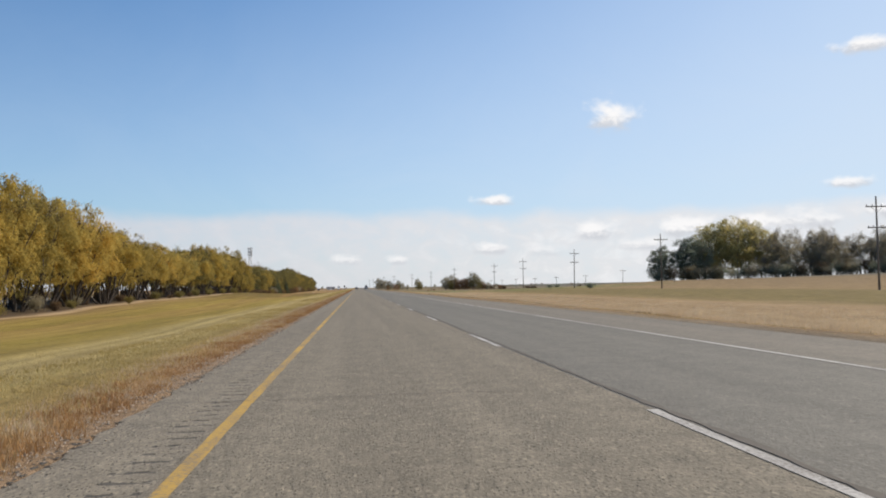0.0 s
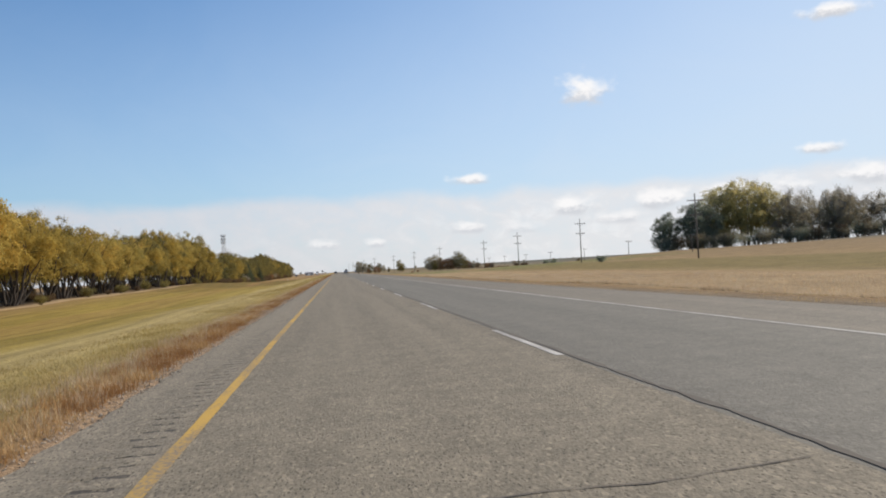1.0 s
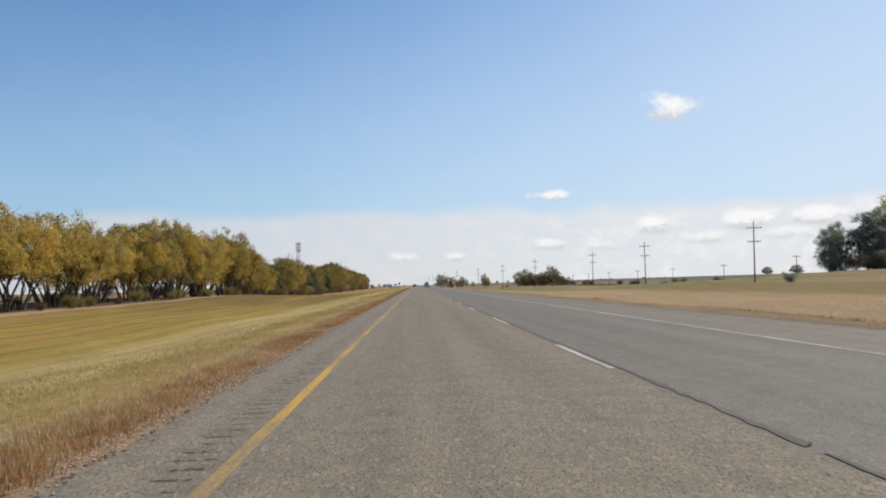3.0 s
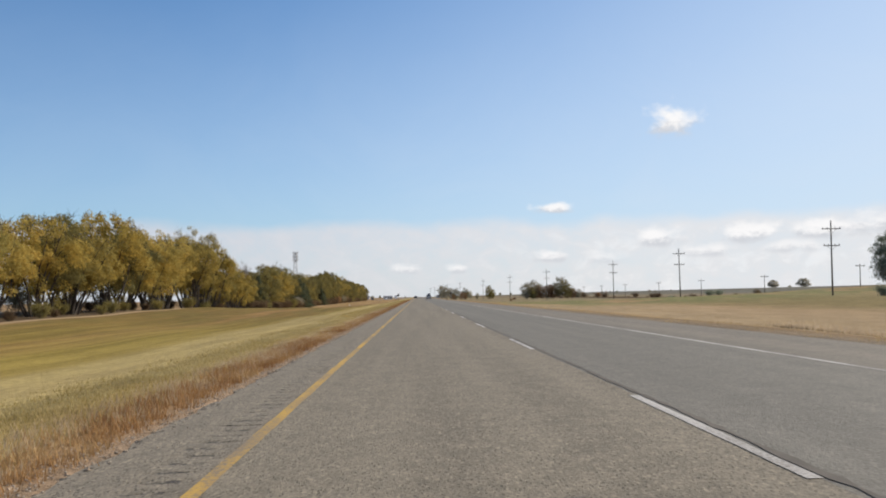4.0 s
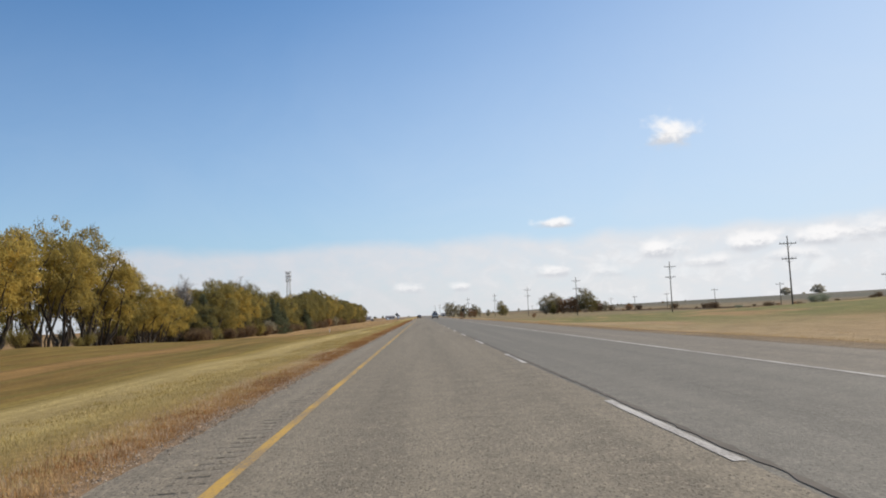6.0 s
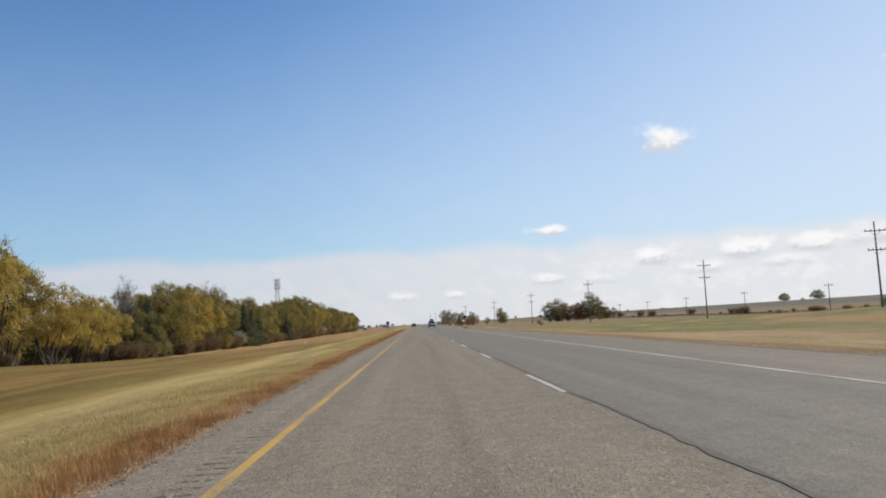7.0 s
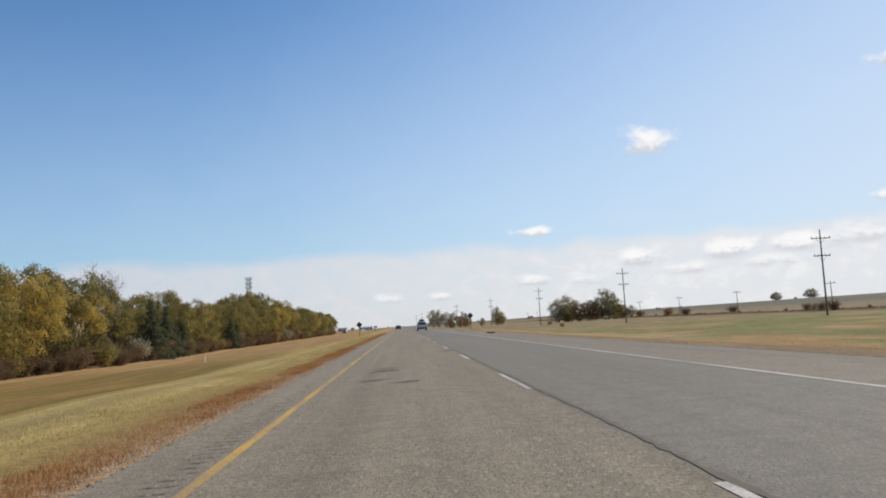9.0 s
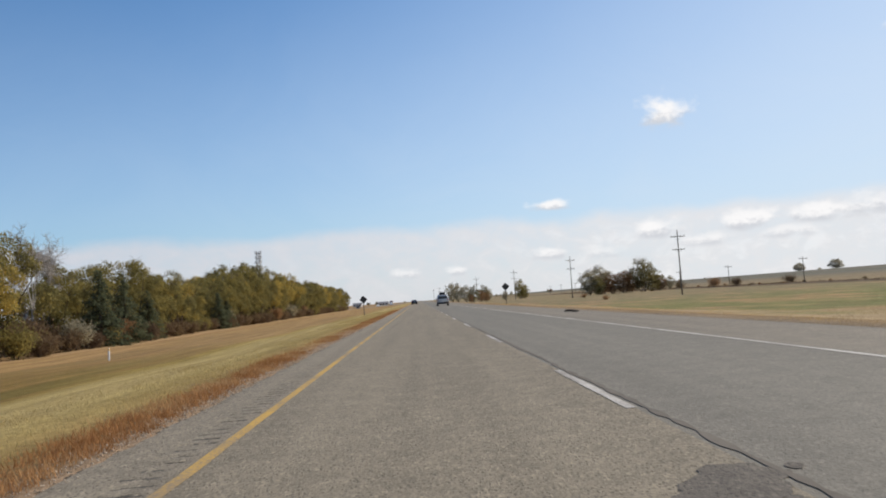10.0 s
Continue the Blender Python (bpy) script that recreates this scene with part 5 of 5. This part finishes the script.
def build_debris():
    """A strip of shed tyre tread on the paved shoulder."""
    bag = Bag()
    pts = [(7.5 + 0.12 * i, 340.6 + 0.06 * math.sin(i * 1.3), CROSS * 7.8 + 0.06 + 0.03 * math.sin(i * 0.9)) for i in range(7)]
    bag.tube(pts, [0.02, 0.05, 0.055, 0.05, 0.06, 0.045, 0.02], 8)
    tagged(new("tyre_tread", bag.mesh("tyre_tread", M["rubber"], True)), "curled black strip of shed tyre on the shoulder", "debris")
    p = new("marker_post")
    x, y = -18.0, 352.3
    bm = bmesh.new()
    box(bm, -0.06, 0.06, -0.06, 0.06, -0.3, 0.95, 0.02)
    part("post", bm_mesh("post", bm, M["paint_white"]), p)
    bm = bmesh.new()
    box(bm, -0.065, 0.065, -0.065, 0.065, 0.78, 0.9)
    part("cap", bm_mesh("cap", bm, M["sign_yellow"]), p, "orange band")
    p.matrix_basis = Matrix.LocRotScale((x, y, hz(x, y)), None, (0.75, 0.75, 0.75))
    tagged(p, "short white utility marker post in the grass", "marker post")


build_debris()


# ---- grass and gravel ----
def tufts(name, n, xr, yr, h, blades, width, mat, label, bias=1.0, lean=0.35, seed=1, jit=0.07, stiff=True):
    rng = np.random.default_rng(seed)
    x = xr[0] + (xr[1] - xr[0]) * rng.random(n) ** bias
    y = rng.uniform(yr[0], yr[1], n)
    keep = (0.7 * np.sin(x * 1.7 + 0.23 * y) * np.sin(0.31 * y + x) + 0.6 * np.sin(0.071 * y) + 0.8 * np.sin(2.3 * y + 3 * np.sin(0.9 * y) + 4 * x) * np.sin(0.83 * y + 5.1 * x)) > rng.uniform(-2.2, 0.9, n)
    x, y = x[keep], y[keep]
    n = len(x)
    z = height(x, y)
    size = rng.uniform(0.55, 1.15, n) * (0.72 + 0.28 * np.sin(0.35 * y + 2 * np.sin(0.21 * y) + 0.6 * x))
    X = np.repeat(x, blades) + rng.normal(size=n * blades) * jit
    Y = np.repeat(y, blades) + rng.normal(size=n * blades) * jit
    Z = np.repeat(z, blades) - 0.02
    H = np.repeat(size, blades) * h * rng.uniform(0.5, 1.1, n * blades)
    a = rng.uniform(0, 2 * math.pi, n * blades)
    L = lean * H * rng.uniform(0.2, 1.2, n * blades)
    wx, wy = np.cos(a + 1.57) * width / 2, np.sin(a + 1.57) * width / 2
    p0 = np.stack([X - wx, Y - wy, Z], 1)
    p1 = np.stack([X + wx, Y + wy, Z], 1)
    mx, my = X + np.cos(a) * L * 0.4, Y + np.sin(a) * L * 0.4
    p2 = np.stack([mx + wx * 1.1, my + wy * 1.1, Z + H * 0.6], 1)
    p3 = np.stack([mx - wx * 1.1, my - wy * 1.1, Z + H * 0.6], 1)
    p4 = np.stack([X + np.cos(a) * L, Y + np.sin(a) * L, Z + H], 1)
    N = n * blades
    me = bpy.data.meshes.new(name)
    if stiff:
        tip = np.stack([X + np.cos(a) * L, Y + np.sin(a) * L, Z + H], 1)
        v, per, faces = np.stack([p0, p1, tip], 1).reshape(-1, 3), 3, (3,)
        loops = np.arange(3 * N)
    else:
        v, per, faces = np.stack([p0, p1, p2, p3, p4], 1).reshape(-1, 3), 7, (4, 3)
        o = 5 * np.arange(N)
        loops = np.stack([o, o + 1, o + 2, o + 3, o + 3, o + 2, o + 4], 1).ravel()
    me.vertices.add(len(v))
    me.vertices.foreach_set("co", v.ravel().astype(np.float32))
    me.loops.add(len(loops))
    me.loops.foreach_set("vertex_index", loops.astype(np.int32))
    me.polygons.add(len(faces) * N)
    st = per * np.arange(N) if stiff else np.stack([7 * np.arange(N), 7 * np.arange(N) + 4], 1).ravel()
    me.polygons.foreach_set("loop_start", st.astype(np.int32))
    me.update(calc_edges=True)
    me.validate()
    me.materials.append(M[mat])
    tagged(new(name, me), label, "grass", kind="stuff")


tufts("weeds", 15000, (-2.25, -2.95), (0, 250), 0.15, 14, 0.011, "grass_rust", "rust-brown dry weeds along the shoulder", 1.3, 0.7, 31, 0.07)
tufts("weeds", 12500, (-2.25, -3.0), (235, 430), 0.125, 15, 0.012, "grass_russet", "low rust-orange weeds along the shoulder", 1.2, 0.8, 30, 0.08)
tufts("tall_grass", 4500, (-2.4, -3.3), (0, 215), 0.17, 16, 0.009, "grass_pale", "pale seeding grass behind the weeds", 1.0, 0.6, 28, 0.09)
tufts("tall_grass", 9000, (-2.6, -5.0), (0, 240), 0.11, 20, 0.011, "grass_straw", "dry tan grass on the verge", 1.15, 0.9, 32, 0.14)
tufts("green_grass", 5500, (-2.9, -5.6), (0, 250), 0.09, 20, 0.011, "grass_green", "olive grass among the dry stems", 1.0, 0.9, 33, 0.16)
tufts("short_grass", 9000, (-2.9, -5.6), (225, 430), 0.09, 18, 0.011, "grass_straw", "short tan grass on the verge", 1.1, 0.9, 29, 0.16)
tufts("straw", 10000, (-4.8, -9.5), (0, 430), 0.05, 14, 0.010, "grass_straw", "dry mown straw", 1.0, 1.6, 36, 0.25)
tufts("field_grass", 19000, (12.4, 30.0), (20, 150), 0.36, 13, 0.012, "grass_pale", "tall pale dry grass beyond the paved shoulder", 1.5, 0.8, 34, 0.22)
# brown thatch, its dark colour also standing for the tall grass's shadow line
tufts("verge_weeds", 2200, (12.0, 13.4), (5, 150), 0.16, 12, 0.015, "thatch", "dark brown thatch that draws the shadow line at the tall grass foot", 1.0, 0.8, 35, 0.15)
tufts("short_grass", 12000, (8.8, 24.0), (5, 470), 0.10, 14, 0.012, "grass_tan", "short dry grass beside the paved shoulder", 1.2, 1.0, 37, 0.2)
tufts("embankment_brush", 5000, (94.0, 101.0), (345, 900), 0.45, 9, 0.06, "brush", "dead brush along the low embankment", 1.0, 0.8, 38)


def build_gravel():
    rng = np.random.default_rng(8)
    v, f, n = [], [], 0
    for _ in range(24000):
        x, y = -2.24 + rng.normal() * 0.12, rng.uniform(2, 330)
        r = rng.uniform(0.004, 0.014)
        z = hz(x, y) + r * 0.3
        for d in ((1, 0, 0), (-1, 0, 0), (0, 1, 0), (0, -1, 0), (0, 0, 0.8), (0, 0, -0.8)):
            q = r * (0.7 + 0.5 * rng.random())
            v.append((x + d[0] * q, y + d[1] * q, z + d[2] * q))
        f += [(n + a, n + b, n + c) for a, b, c in ((0, 2, 4), (2, 1, 4), (1, 3, 4), (3, 0, 4), (2, 0, 5), (1, 2, 5), (3, 1, 5), (0, 3, 5))]
        n += 6
    tagged(new("gravel", mesh("gravel", v, f, M["gravel"])), "loose gravel along the crumbling shoulder edge", "gravel", kind="stuff")


build_gravel()


def build_clods():
    """Pale lumps of dirt and broken asphalt where the pavement crumbles into the verge."""
    rng = np.random.default_rng(18)
    v, f, n = [], [], 0
    for _ in range(9000):
        y = rng.uniform(2, 380)
        if math.sin(0.37 * y) * math.sin(0.11 * y + 1) + 0.5 * math.sin(1.7 * y) < rng.uniform(-1.2, 0.9):
            continue
        x = -2.3 + rng.normal() * 0.13
        r = 0.006 + 0.016 * rng.random() ** 1.7
        z = hz(x, y) + r * 0.25
        for k in range(6):
            q = r * (0.6 + 0.6 * rng.random())
            a = k * math.pi / 3
            v.append((x + q * math.cos(a), y + q * math.sin(a), z - 0.3 * r + 0.3 * r * rng.random()))
        v.append((x + rng.normal() * 0.2 * r, y + rng.normal() * 0.2 * r, z + 0.7 * r))
        f += [(n + k, n + (k + 1) % 6, n + 6) for k in range(6)]
        n += 7
    tagged(new("dirt_clods", mesh("dirt_clods", v, f, M["dirt"])), "pale crumbling dirt and asphalt lumps beside the shoulder", "dirt", kind="stuff")


build_clods()


def build_edge_crumbs():
    """Broken bits of the pavement's edge, coloured dark for its shadowed pits, denser in some stretches."""
    rng = np.random.default_rng(44)
    v, f, n = [], [], 0
    for _ in range(15000):
        y = 2 + 340 * rng.random() ** 1.2
        if math.sin(0.9 * y) * math.sin(0.23 * y + 2) < rng.uniform(-1.0, 0.6):
            continue
        x = -2.12 + rng.normal() * 0.065
        r = 0.006 + 0.022 * rng.random() ** 2
        z = max(CROSS * x - 0.004, hz(x, y)) - 0.002
        for k in range(7):
            q = r * (0.5 + 0.8 * rng.random())
            a = 2 * math.pi * k / 7
            v.append((x + q * math.cos(a), y + 1.7 * q * math.sin(a), z))
        v.append((x, y, z + 0.35 * r))
        f += [(n + k, n + (k + 1) % 7, n + 7) for k in range(7)]
        n += 8
    tagged(new("asphalt_crumbs", mesh("asphalt_crumbs", v, f, M["asphalt_dark_shade"])), "asphalt crumbs, dark as the shadowed pits of the broken shoulder edge", "rubble", kind="stuff")


build_edge_crumbs()


def build_grain_bin():
    """A corrugated steel bin behind the willows."""
    g = new("grain_bin")
    R, H = 2.7, 7.2
    v, f, n = [], [], 40
    zs = np.arange(0, H + 0.01, 0.15)
    for i, z in enumerate(zs):
        r = R + (0.02 if i % 2 else -0.02)
        for k in range(n):
            a = 2 * math.pi * k / n
            v.append((r * math.cos(a), r * math.sin(a), z))
    for i in range(len(zs) - 1):
        for k in range(n):
            o, k2 = i * n, (k + 1) % n
            f.append((o + k, o + k2, o + n + k2, o + n + k))
    part("wall", mesh("wall", v, f, M["steel"]), g)
    bm = bmesh.new()
    tube(bm, (0, 0, H), (0, 0, H + 1.5), R + 0.12, 0.35, 40)
    part("roof", bm_mesh("roof", bm, M["steel"]), g)
    bm = bmesh.new()
    tube(bm, (0, 0, H + 1.5), (0, 0, H + 1.75), 0.4, 0.3, 16)
    part("cap", bm_mesh("cap", bm, M["steel"]), g)
    x, y = -55.0, 172.0
    g.location = (x, y, hz(x, y))
    tagged(g, "corrugated grey steel grain bin behind the willows", "grain bin")


build_grain_bin()
